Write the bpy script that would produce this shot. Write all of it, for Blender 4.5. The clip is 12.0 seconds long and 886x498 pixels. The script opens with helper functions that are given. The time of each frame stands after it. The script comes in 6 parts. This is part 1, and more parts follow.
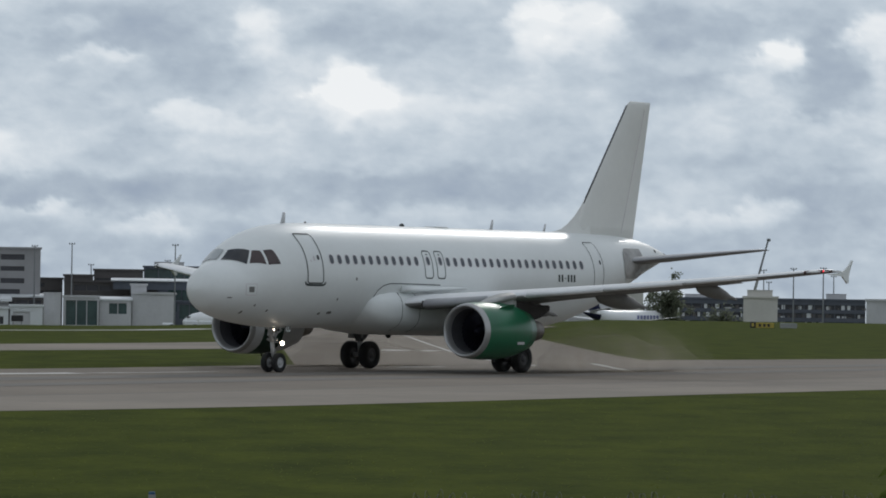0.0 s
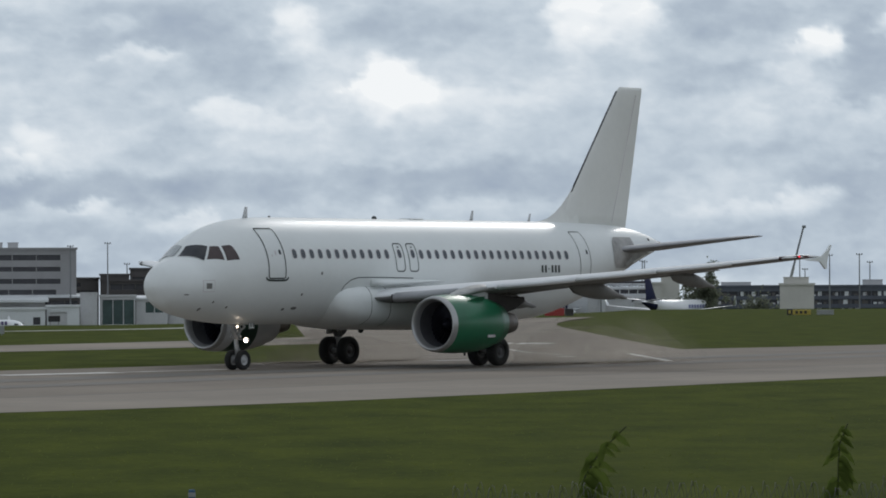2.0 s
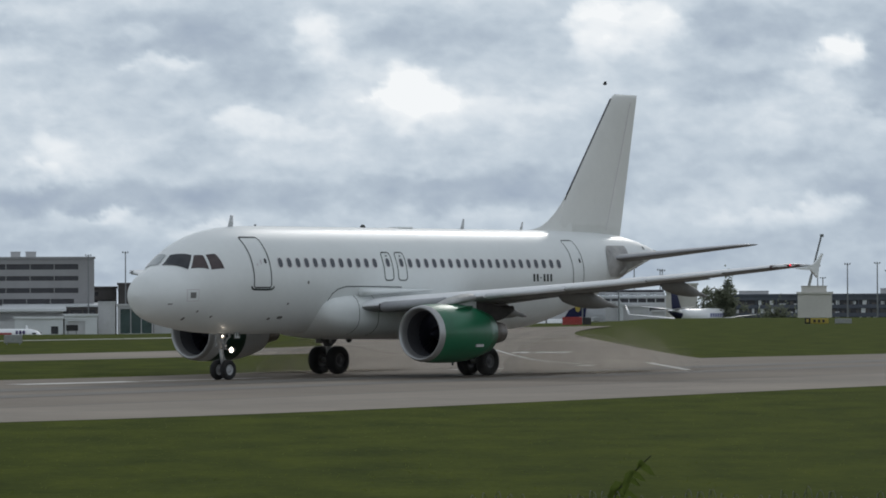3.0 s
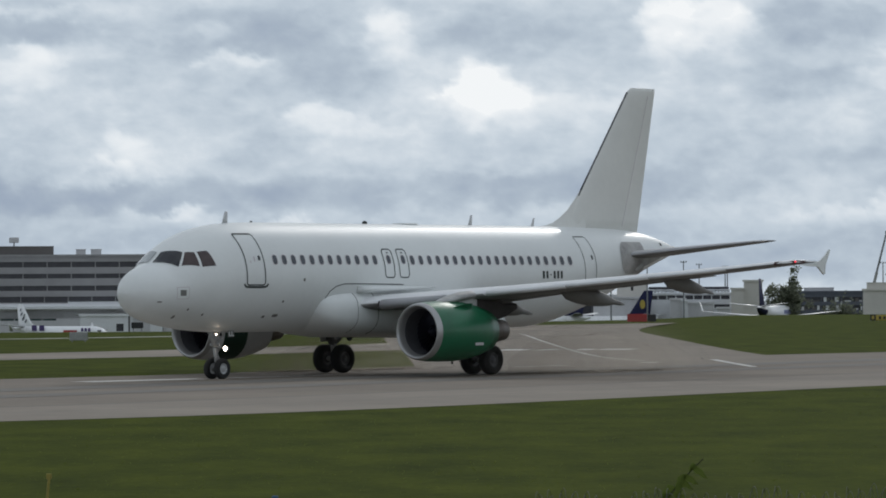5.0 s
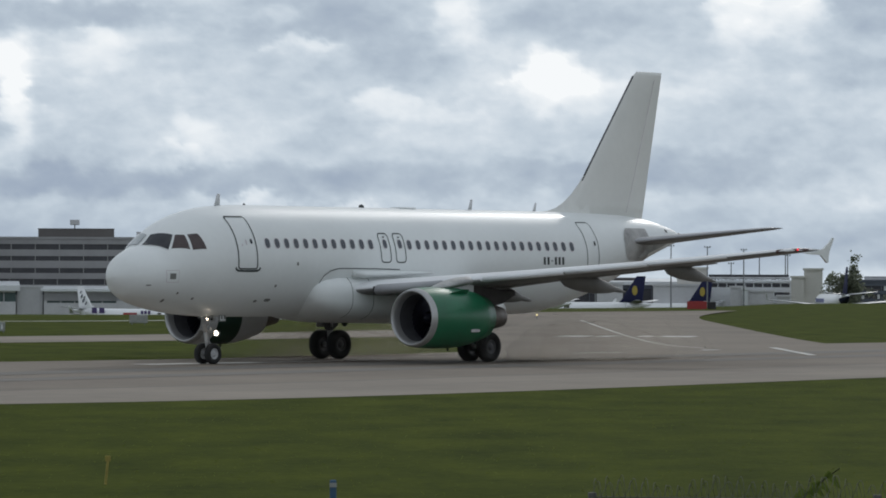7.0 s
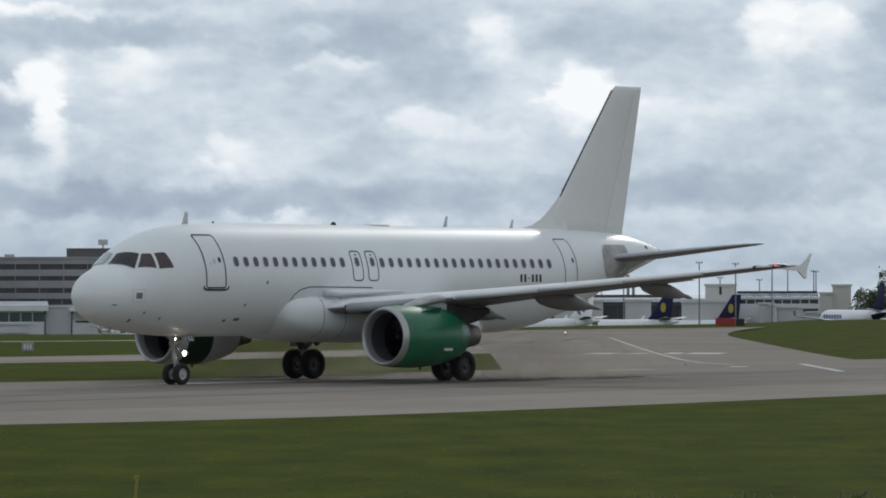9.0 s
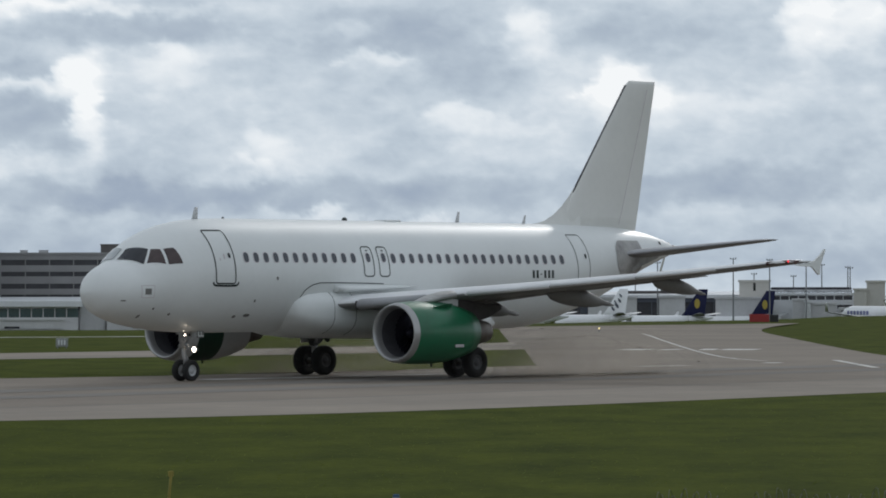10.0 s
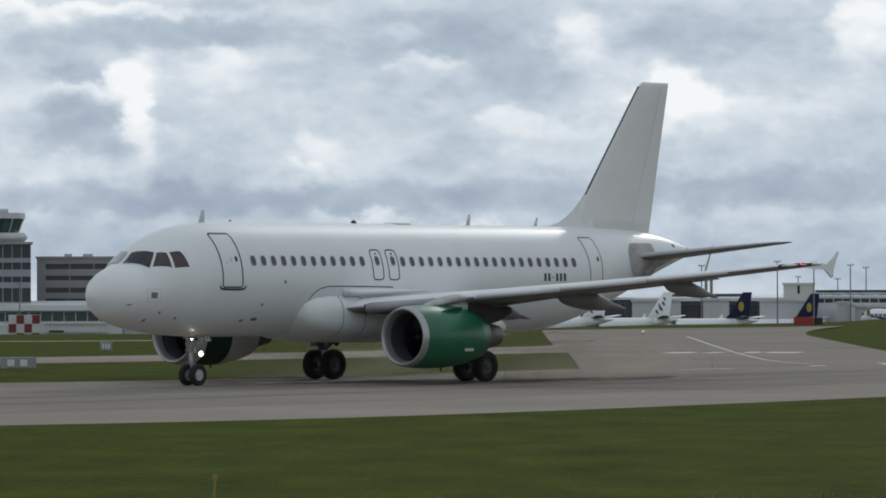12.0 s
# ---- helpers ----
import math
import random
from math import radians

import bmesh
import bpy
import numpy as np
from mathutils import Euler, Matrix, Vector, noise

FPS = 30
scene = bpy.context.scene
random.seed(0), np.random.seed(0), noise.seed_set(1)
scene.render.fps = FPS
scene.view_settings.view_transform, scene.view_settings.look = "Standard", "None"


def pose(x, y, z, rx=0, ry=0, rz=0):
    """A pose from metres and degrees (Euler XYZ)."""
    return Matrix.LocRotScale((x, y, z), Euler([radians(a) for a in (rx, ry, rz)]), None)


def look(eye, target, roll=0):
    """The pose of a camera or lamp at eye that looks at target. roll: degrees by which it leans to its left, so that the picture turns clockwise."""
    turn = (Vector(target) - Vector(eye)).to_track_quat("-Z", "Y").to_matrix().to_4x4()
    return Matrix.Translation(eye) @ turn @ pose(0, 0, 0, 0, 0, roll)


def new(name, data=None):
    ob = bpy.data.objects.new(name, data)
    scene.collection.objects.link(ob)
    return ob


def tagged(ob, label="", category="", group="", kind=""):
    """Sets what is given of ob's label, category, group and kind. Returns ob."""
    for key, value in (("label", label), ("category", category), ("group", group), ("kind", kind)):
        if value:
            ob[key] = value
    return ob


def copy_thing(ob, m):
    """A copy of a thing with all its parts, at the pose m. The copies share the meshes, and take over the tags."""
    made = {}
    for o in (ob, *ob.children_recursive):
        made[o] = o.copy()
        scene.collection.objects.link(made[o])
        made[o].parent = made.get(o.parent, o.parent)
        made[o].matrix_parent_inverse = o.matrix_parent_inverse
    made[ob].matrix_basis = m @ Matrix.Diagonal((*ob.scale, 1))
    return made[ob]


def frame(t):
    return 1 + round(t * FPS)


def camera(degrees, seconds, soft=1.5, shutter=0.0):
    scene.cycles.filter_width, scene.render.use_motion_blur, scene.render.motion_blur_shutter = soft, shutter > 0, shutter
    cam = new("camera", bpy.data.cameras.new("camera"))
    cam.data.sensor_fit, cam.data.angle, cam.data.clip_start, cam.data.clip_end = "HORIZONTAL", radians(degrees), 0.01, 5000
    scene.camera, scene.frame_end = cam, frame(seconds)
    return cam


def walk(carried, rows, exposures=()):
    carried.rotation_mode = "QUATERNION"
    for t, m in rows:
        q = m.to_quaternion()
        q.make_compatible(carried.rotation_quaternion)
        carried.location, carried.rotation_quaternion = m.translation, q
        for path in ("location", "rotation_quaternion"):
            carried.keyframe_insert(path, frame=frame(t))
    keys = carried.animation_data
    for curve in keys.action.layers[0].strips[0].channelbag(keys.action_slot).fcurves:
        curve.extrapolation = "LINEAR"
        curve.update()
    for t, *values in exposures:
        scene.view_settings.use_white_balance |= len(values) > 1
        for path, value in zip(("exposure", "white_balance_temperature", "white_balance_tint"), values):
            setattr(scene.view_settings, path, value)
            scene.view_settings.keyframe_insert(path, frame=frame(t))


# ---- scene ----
# camera: a hand-held long lens at one spot, panning with the airliner
EYE = (0.0, 0.0, 3.25)
CAMERA_ROWS = [
    (0.00, -0.944, 0.573, 0.819),
    (0.50, -0.770, 0.579, 0.282),
    (1.00, -0.689, 0.553, -0.007),
    (1.50, -0.582, 0.518, -0.125),
    (2.00, -0.467, 0.477, -0.232),
    (2.50, -0.347, 0.542, -0.226),
    (4.50, 0.241, 0.642, -0.447),
    (5.00, 0.648, 0.564, -0.314),
    (5.50, 0.975, 0.529, -0.393),
    (6.00, 1.280, 0.426, -0.039),
    (6.50, 1.437, 0.367, 0.202),
    (8.50, 1.686, 0.440, -0.086),
    (9.00, 1.841, 0.612, -0.113),
    (9.50, 2.048, 0.635, -0.216),
    (10.00, 2.299, 0.558, -0.079),
    (10.50, 2.547, 0.526, 0.010),
    (11.00, 2.688, 0.519, -0.243),
    (11.50, 2.779, 0.550, -0.280),
    (12.00, 2.892, 0.604, -0.158),
]


def aim(yaw, pitch, roll):
    return Matrix.Translation(EYE) @ pose(0, 0, 0, 90 + pitch, 0, yaw) @ pose(0, 0, 0, 0, 0, roll)


cam = camera(11.94, 12.0, soft=1.8)
walk(cam, [(t, aim(y, p, r)) for t, y, p, r in CAMERA_ROWS], exposures=[(0, -0.08), (1.5, -0.05), (2.5, 0.0), (5, -0.02), (6.5, 0.0), (8.5, 0.09), (9.5, 0.0), (12, 0.0)])

# ---- light: bright broken overcast, high soft sun ----
SUN_EL, SUN_AZ = 26.0, 14.0   # high, behind the aircraft
world = bpy.data.worlds.new("overcast")
scene.world = world
world.use_nodes = True
wn, wl = world.node_tree.nodes, world.node_tree.links
wn.clear()
w_out = wn.new("ShaderNodeOutputWorld")
w_bg = wn.new("ShaderNodeBackground")
w_sky = wn.new("ShaderNodeTexSky")
w_sky.sky_type, w_sky.sun_disc = "NISHITA", False
w_sky.sun_elevation, w_sky.sun_rotation = radians(SUN_EL), radians(SUN_AZ)
w_co = wn.new("ShaderNodeTexCoord")
w_map = wn.new("ShaderNodeMapping")
w_map.inputs["Scale"].default_value = (3, 3, 7)
w_no = wn.new("ShaderNodeTexNoise")
w_no.inputs["Scale"].default_value, w_no.inputs["Detail"].default_value = 1.2, 5
w_ra = wn.new("ShaderNodeValToRGB")
w_ra.color_ramp.elements[0].position, w_ra.color_ramp.elements[0].color = 0.3, (4.4, 5.0, 5.7, 1)
w_ra.color_ramp.elements[1].position, w_ra.color_ramp.elements[1].color = 0.7, (8.2, 8.8, 9.3, 1)
w_mix = wn.new("ShaderNodeMix")
w_mix.data_type = "RGBA"
w_mix.inputs["Factor"].default_value = 0.85
wl.new(w_co.outputs["Generated"], w_map.inputs["Vector"])
wl.new(w_map.outputs["Vector"], w_no.inputs["Vector"])
wl.new(w_no.outputs["Fac"], w_ra.inputs["Fac"])
wl.new(w_sky.outputs["Color"], w_mix.inputs["A"])
wl.new(w_ra.outputs["Color"], w_mix.inputs["B"])
wl.new(w_mix.outputs["Result"], w_bg.inputs["Color"])
w_bg.inputs["Strength"].default_value = 0.0875
wl.new(w_bg.outputs["Background"], w_out.inputs["Surface"])

sun = new("sun", bpy.data.lights.new("sun", "SUN"))
sun.data.energy, sun.data.angle, sun.data.color = 0.52, radians(9), (1.0, 0.98, 0.95)
sun.matrix_world = look((0, 0, 0), (-math.sin(radians(SUN_AZ)) * math.cos(radians(SUN_EL)), -math.cos(radians(SUN_AZ)) * math.cos(radians(SUN_EL)), -math.sin(radians(SUN_EL))))


# ---- materials ----
def material(name, color, rough=0.5, metal=0.0, vary=0.12, scale=4.0, fine=60.0, bump=0.0, bump_scale=40.0, dark=None, stretch=(1, 1, 1), coat=0.0, spec=0.5, coat_rough=0.03):
    """A surface whose colour wanders at two scales between color and dark."""
    m = bpy.data.materials.new(name)
    m.use_nodes = True
    n, l = m.node_tree.nodes, m.node_tree.links
    b = n["Principled BSDF"]
    b.inputs["Roughness"].default_value, b.inputs["Metallic"].default_value = rough, metal
    b.inputs["Coat Weight"].default_value, b.inputs["Coat Roughness"].default_value = coat, coat_rough
    b.inputs["Specular IOR Level"].default_value = spec
    co = n.new("ShaderNodeTexCoord")
    mp = n.new("ShaderNodeMapping")
    mp.inputs["Scale"].default_value = stretch
    l.new(co.outputs["Object"], mp.inputs["Vector"])
    big, small = n.new("ShaderNodeTexNoise"), n.new("ShaderNodeTexNoise")
    big.inputs["Scale"].default_value, big.inputs["Detail"].default_value = scale, 4
    small.inputs["Scale"].default_value, small.inputs["Detail"].default_value = fine, 3
    add = n.new("ShaderNodeMath")
    add.operation = "MULTIPLY_ADD"
    add.inputs[1].default_value = 0.4
    for q in (big, small):
        l.new(mp.outputs["Vector"], q.inputs["Vector"])
    l.new(small.outputs["Fac"], add.inputs[0])
    l.new(big.outputs["Fac"], add.inputs[2])
    ramp = n.new("ShaderNodeValToRGB")
    ramp.color_ramp.elements[0].position, ramp.color_ramp.elements[1].position = 0.45, 0.95
    c2 = dark or tuple(c * (1 - vary) for c in color)
    ramp.color_ramp.elements[0].color, ramp.color_ramp.elements[1].color = (*c2, 1), (*color, 1)
    l.new(add.outputs[0], ramp.inputs["Fac"])
    l.new(ramp.outputs["Color"], b.inputs["Base Color"])
    if bump:
        bn, bp = n.new("ShaderNodeTexNoise"), n.new("ShaderNodeBump")
        bn.inputs["Scale"].default_value, bn.inputs["Detail"].default_value = bump_scale, 4
        bp.inputs["Strength"].default_value, bp.inputs["Distance"].default_value = bump, 0.05
        l.new(mp.outputs["Vector"], bn.inputs["Vector"])
        l.new(bn.outputs["Fac"], bp.inputs["Height"])
        l.new(bp.outputs["Normal"], b.inputs["Normal"])
    return m


def foliage(name, color, dark):
    """Thin leaf: half the light goes through it."""
    m = bpy.data.materials.new(name)
    m.use_nodes = True
    n, l = m.node_tree.nodes, m.node_tree.links
    n.clear()
    out, mix = n.new("ShaderNodeOutputMaterial"), n.new("ShaderNodeMixShader")
    di, tr = n.new("ShaderNodeBsdfDiffuse"), n.new("ShaderNodeBsdfTranslucent")
    ge, ra = n.new("ShaderNodeNewGeometry"), n.new("ShaderNodeValToRGB")
    ra.color_ramp.elements[0].color, ra.color_ramp.elements[1].color = (*dark, 1), (*color, 1)
    l.new(ge.outputs["Random Per Island"], ra.inputs["Fac"])
    for q in (di, tr):
        l.new(ra.outputs["Color"], q.inputs["Color"])
    mix.inputs[0].default_value = 0.5
    l.new(di.outputs[0], mix.inputs[1])
    l.new(tr.outputs[0], mix.inputs[2])
    l.new(mix.outputs[0], out.inputs["Surface"])
    return m


def glowing(name, color, strength):
    m = bpy.data.materials.new(name)
    m.use_nodes = True
    b = m.node_tree.nodes["Principled BSDF"]
    b.inputs["Base Color"].default_value = (*color, 1)
    b.inputs["Emission Color"].default_value = (*color, 1)
    b.inputs["Emission Strength"].default_value = strength
    return m


TAIL_GREY = material("tailplane_grey_paint", (0.42, 0.42, 0.44), 0.45, vary=0.18, scale=0.7, fine=8)
VENT = material("vent_grille_grey", (0.20, 0.20, 0.19), 0.6, vary=0.3)
SLAT = material("pale_wing_paint", (0.80, 0.81, 0.82), 0.42, vary=0.12, scale=0.8, fine=9)
# Fairing grey darkened in place of the shade under the wing.
FAIRING_SHADE = material("shaded_fairing_grey", (0.20, 0.195, 0.185), 0.55, vary=0.3, scale=0.9, fine=8)
WHITE = material("white_paint", (0.785, 0.81, 0.805), 0.42, vary=0.07, scale=0.5, fine=5, coat=0.13, coat_rough=0.12)
FIN_WHITE = material("fin_paint", (0.76, 0.76, 0.73), 0.38, vary=0.08, scale=0.4, fine=4, coat=0.2)
WING_GREY = material("wing_grey_paint", (0.63, 0.64, 0.65), 0.45, vary=0.16, scale=0.7, fine=8)
# Grey underside paint, made darker to hold the shade below the wing.
UNDER_SHADE = material("shaded_underside_grey", (0.27, 0.27, 0.27), 0.5, vary=0.3, scale=0.8, fine=7)
# Near-black colour for shade at the rear pylon and the slat gap.
SHADE_DARK = material("shade_dark_panel", (0.055, 0.05, 0.048), 0.8, vary=0.4, scale=3, fine=20)
BARE = material("bare_metal_edge", (0.43, 0.43, 0.43), 0.35, metal=0.6, vary=0.15, scale=2, fine=30)
DARK_EDGE = material("dark_leading_edge", (0.13, 0.13, 0.14), 0.45, metal=0.4, vary=0.2)
GREEN = material("green_cowl_paint", (0.011, 0.15, 0.068), 0.35, vary=0.3, scale=0.8, fine=9, coat=0.12, coat_rough=0.2)
# Shaded copy of the green cowl paint, for the starboard engine.
SHADED_GREEN = material("shaded_green_cowl_paint", (0.006, 0.042, 0.024), 0.45, vary=0.3, scale=0.8, fine=9)
NOZZLE = material("heat_stained_metal", (0.23, 0.20, 0.18), 0.45, metal=0.7, vary=0.5, scale=3, fine=20)
INTAKE = material("intake_liner", (0.10, 0.10, 0.11), 0.5, metal=0.2, vary=0.3)
FAN = material("fan_blades", (0.03, 0.03, 0.045), 0.35, metal=0.6, vary=0.4)
TYRE = material("tyre_rubber", (0.022, 0.022, 0.023), 0.85, vary=0.4, scale=9, fine=60)
STRUT = material("gear_strut_paint", (0.46, 0.46, 0.46), 0.45, metal=0.2, vary=0.4, scale=5, fine=40)
DARKBAY = material("gear_bay_shadow_grey", (0.10, 0.10, 0.10), 0.8, vary=0.4)
LINE = material("dark_outline_paint", (0.035, 0.045, 0.045), 0.6, vary=0.3)
GLASS_DARK = material("dark_window_glass", (0.03, 0.033, 0.04), 0.04, vary=0.3, scale=3)
CABIN_GLASS = material("cabin_window_glass", (0.075, 0.085, 0.105), 0.15, vary=0.3, scale=3)
WINDOW_RIM = material("window_rim_grey", (0.60, 0.56, 0.58), 0.45, vary=0.1)
PLATE = material("scuffed_plate", (0.50, 0.50, 0.49), 0.5, metal=0.2, vary=0.5, scale=1.2, fine=7)
HUB_DARK = material("dark_wheel_hub", (0.11, 0.11, 0.115), 0.5, metal=0.4, vary=0.4, scale=12, fine=60)
HUB_PALE = material("pale_grey_wheel_hub", (0.55, 0.56, 0.57), 0.45, metal=0.1, vary=0.35, scale=14, fine=60)
# Pale base colour in place of sky reflected at a grazing angle.
REFLECTION_GLASS = material("windshield_painted_reflection", (0.40, 0.43, 0.44), 0.12, vary=0.2, scale=3)
TINTED = material("brown_tinted_side_glass", (0.075, 0.052, 0.052), 0.10, vary=0.35, scale=3)
SCUFF = material("scuffed_dark_plate", (0.50, 0.49, 0.48), 0.55, metal=0.1, dark=(0.24, 0.235, 0.23), scale=1.3, fine=7)
LAMP_ON = glowing("landing_light_on", (1.0, 0.85, 0.68), 15.0)
LAMP_RED = glowing("red_navigation_light", (1.0, 0.06, 0.08), 1.2)
TIPRED = material("red_lens_cover", (0.10, 0.05, 0.05), 0.3, vary=0.2)


# ---- mesh helpers ----
def make(name, verts, faces, mat, parent=None, label="", smooth=True):
    me = bpy.data.meshes.new(name)
    me.from_pydata([tuple(v) for v in verts], [], [tuple(f) for f in faces])
    if smooth:
        me.polygons.foreach_set("use_smooth", [True] * len(me.polygons))
    me.materials.append(mat)
    me.update()
    ob = new(name, me)
    if parent:
        ob.parent = parent
    return tagged(ob, label) if label else ob


def part(name, bm, mat, parent, label="", smooth=False):
    me = bpy.data.meshes.new(name)
    bmesh.ops.recalc_face_normals(bm, faces=bm.faces)
    bm.to_mesh(me)
    bm.free()
    if smooth:
        me.polygons.foreach_set("use_smooth", [True] * len(me.polygons))
    me.materials.append(mat)
    ob = new(name, me)
    ob.parent = parent
    return tagged(ob, label) if label else ob


def loft(rings, cap0=True, cap1=True):
    """A skin over closed rings of equal length: vertices and faces."""
    n = len(rings[0])
    v = [p for r in rings for p in r]
    fs = [(i * n + j, i * n + (j + 1) % n, (i + 1) * n + (j + 1) % n, (i + 1) * n + j) for i in range(len(rings) - 1) for j in range(n)]
    if cap0:
        fs.append(tuple(reversed(range(n))))
    if cap1:
        fs.append(tuple(range((len(rings) - 1) * n, len(rings) * n)))
    return v, fs


def bevel_box(bm, x0, x1, y0, y1, z0, z1, r=0.0):
    m = Matrix.LocRotScale(((x0 + x1) / 2, (y0 + y1) / 2, (z0 + z1) / 2), None, (abs(x1 - x0), abs(y1 - y0), abs(z1 - z0)))
    got = bmesh.ops.create_cube(bm, size=1, matrix=m)
    if r:
        es = list({e for v in got["verts"] for e in v.link_edges})
        bmesh.ops.bevel(bm, geom=es, offset=r, segments=1, affect="EDGES")
    return bm


def rod(bm, a, b, r0, r1=None, seg=12):
    a, b = Vector(a), Vector(b)
    m = Matrix.Translation((a + b) / 2) @ (b - a).to_track_quat("Z", "Y").to_matrix().to_4x4()
    bmesh.ops.create_cone(bm, cap_ends=True, segments=seg, radius1=r0, radius2=r0 if r1 is None else r1, depth=(b - a).length, matrix=m)
    return bm


def empty(name, m, label, category, group="", kind=""):
    ob = new(name)
    ob.matrix_basis = m
    return tagged(ob, label, category, group, kind)


# ---- ground ----
def level(x, y):
    """Height of the ground: flat round the taxiway, falling away behind a crest towards the apron."""
    d = math.hypot(x, y)
    u = min(1.0, max(0.0, (4.0 - math.degrees(math.atan2(-x, max(y, 1.0)))) / 5.0))   # the crest lies farther off to starboard
    w = min(1.0, max(0.0, (-1.5 - math.degrees(math.atan2(-x, max(y, 1.0)))) / 2.0))
    d -= (97 * u * u * (3 - 2 * u) + 92 * w * w * (3 - 2 * w)) * (1.0 if y > 0 else 0.0)
    if d <= 330:
        return 0.0
    if d <= 400:
        return -0.0155 * (d - 330) ** 2 / 140
    if d <= 985:
        return -0.5425 - 0.0138 * (d - 400)
    return -8.62 - 0.0128 * (d - 985)


def sheet(name, outline_rows, mat, lift, label, category, kind="structure"):
    """A surface strip given as rows of points, laid on the ground and lifted a little."""
    v = [(x, y, level(x, y) + lift + max(0.0, math.hypot(x, y) - 322) * 0.0015) for row in outline_rows for x, y in row]
    n = len(outline_rows[0])
    fs = [(i * n + j, i * n + j + 1, (i + 1) * n + j + 1, (i + 1) * n + j) for i in range(len(outline_rows) - 1) for j in range(n - 1)]
    return tagged(make(name, v, fs, mat, smooth=True), label, category, "", kind)


GRASS = material("mown_grass", (0.076, 0.092, 0.010), 0.95, dark=(0.033, 0.046, 0.005), scale=0.5, fine=4.0, bump=0.6, bump_scale=7, spec=0.02, stretch=(1, 0.45, 1))
CONCRETE = material("worn_taxiway_asphalt", (0.252, 0.214, 0.174), 0.9, dark=(0.172, 0.145, 0.119), scale=0.07, fine=0.7, bump=0.2, bump_scale=12, spec=0.2)
PALE = material("pale_shoulder_asphalt", (0.305, 0.261, 0.214), 0.9, dark=(0.205, 0.178, 0.15), scale=0.08, fine=0.8, bump=0.2, bump_scale=12, spec=0.2)
MARK = material("worn_white_marking", (0.68, 0.66, 0.61), 0.8, vary=0.5, scale=0.5, fine=6)
SEAM = material("dark_tyre_marks", (0.165, 0.148, 0.128), 0.9, vary=0.15, scale=0.3, fine=4)

rings_r = [0.0, 20, 40, 60, 80, 100, 120, 140, 160, 180, 200, 220, 240, 260, 280, 300, 320, 335, 345, 355, 365, 375, 385, 395, 405, 415, 425, 435, 445, 455, 465, 475, 490, 510, 530, 550, 580, 640, 740, 850, 960, 1200, 1800, 2800, 4300]
gv, gf, SEG = [(0, 0, 0)], [], 360
for r in rings_r[1:]:
    gv += [(r * math.sin(2 * math.pi * k / SEG), r * math.cos(2 * math.pi * k / SEG), level(r * math.sin(2 * math.pi * k / SEG), r * math.cos(2 * math.pi * k / SEG))) for k in range(SEG)]
for k in range(SEG):
    gf.append((0, 1 + (k + 1) % SEG, 1 + k))
    for i in range(len(rings_r) - 2):
        a, b = 1 + i * SEG, 1 + (i + 1) * SEG
        gf.append((a + k, a + (k + 1) % SEG, b + (k + 1) % SEG, b + k))
tagged(make("ground", gv, gf, GRASS), "airfield grass ground falling away towards the apron", "ground", "", "structure")


def strip(a, b, n=30):
    a, b = Vector((*a, 0)), Vector((*b, 0))
    return [tuple((a + (b - a) * k / n)[:2]) for k in range(n + 1)]


def bent(knots, n=80):
    """Even steps along a gently curving edge, given by a few of its corners."""
    p = np.array(knots, float)
    for _ in range(3):   # corner cutting
        q = np.empty((2 * len(p) - 2, 2))
        q[0::2], q[1::2] = p[:-1] * 0.75 + p[1:] * 0.25, p[:-1] * 0.25 + p[1:] * 0.75
        p = np.vstack([p[:1], q, p[-1:]])
    run = np.concatenate([[0], np.cumsum(np.hypot(*np.diff(p, axis=0).T))])
    u = np.linspace(0, run[-1], n + 1)
    return [(float(x), float(y)) for x, y in zip(np.interp(u, run, p[:, 0]), np.interp(u, run, p[:, 1]))]


def beside(edge, off):
    """The edge moved across the taxiway, away from the camera."""
    p = np.array(edge)
    d = np.gradient(p, axis=0)
    d /= np.linalg.norm(d, axis=1)[:, None]
    return [(float(x), float(y)) for x, y in p + np.column_stack([-d[:, 1], d[:, 0]]) * off]


NEAR_EDGE = bent(((-100, 66), (-60, 84), (-30, 98), (-15, 105), (-9.5, 109.3), (-5.5, 113.6), (-2, 118.2), (2.1, 124.3), (6.6, 131.4), (12.3, 140.4), (17.7, 148.6), (40, 182), (100, 268)))
FAR_EDGE = bent(((-110, 102), (-75, 122), (-40, 145), (-24.2, 155), (-19, 159), (-13.7, 165), (-10, 170.5), (-4.3, 181), (4, 194), (13, 208.5), (18.4, 214), (27, 224), (50, 251), (100, 312)))
sheet("taxiway", [NEAR_EDGE, FAR_EDGE], CONCRETE, 0.004, "worn brown-grey asphalt taxiway beside mown grass", "taxiway")
corner = bent(((14.0, 200), (13.2, 212), (12.6, 236), (12.1, 270), (11.7, 300), (11.4, 325), (12.0, 345), (14.0, 370), (17.5, 398)), 81)
sheet("taxiway_branch", [strip((-3.3, 182), (-4.9, 233), 40) + strip((-6.4, 262), (-10.0, 366), 40), corner], CONCRETE, 0.008, "asphalt taxiway branch leading towards the apron", "taxiway")
sheet("taxiway_crossing", [bent(((-75, 166), (-40, 190), (-29, 199), (-17, 212), (-10, 223.5), (-4.8, 232.5)), 40), bent(((-75, 186), (-45, 206), (-32, 218), (-20, 234), (-9.7, 253), (-6.2, 264)), 40)], PALE, 0.012, "pale asphalt strip crossing the grass", "taxiway")


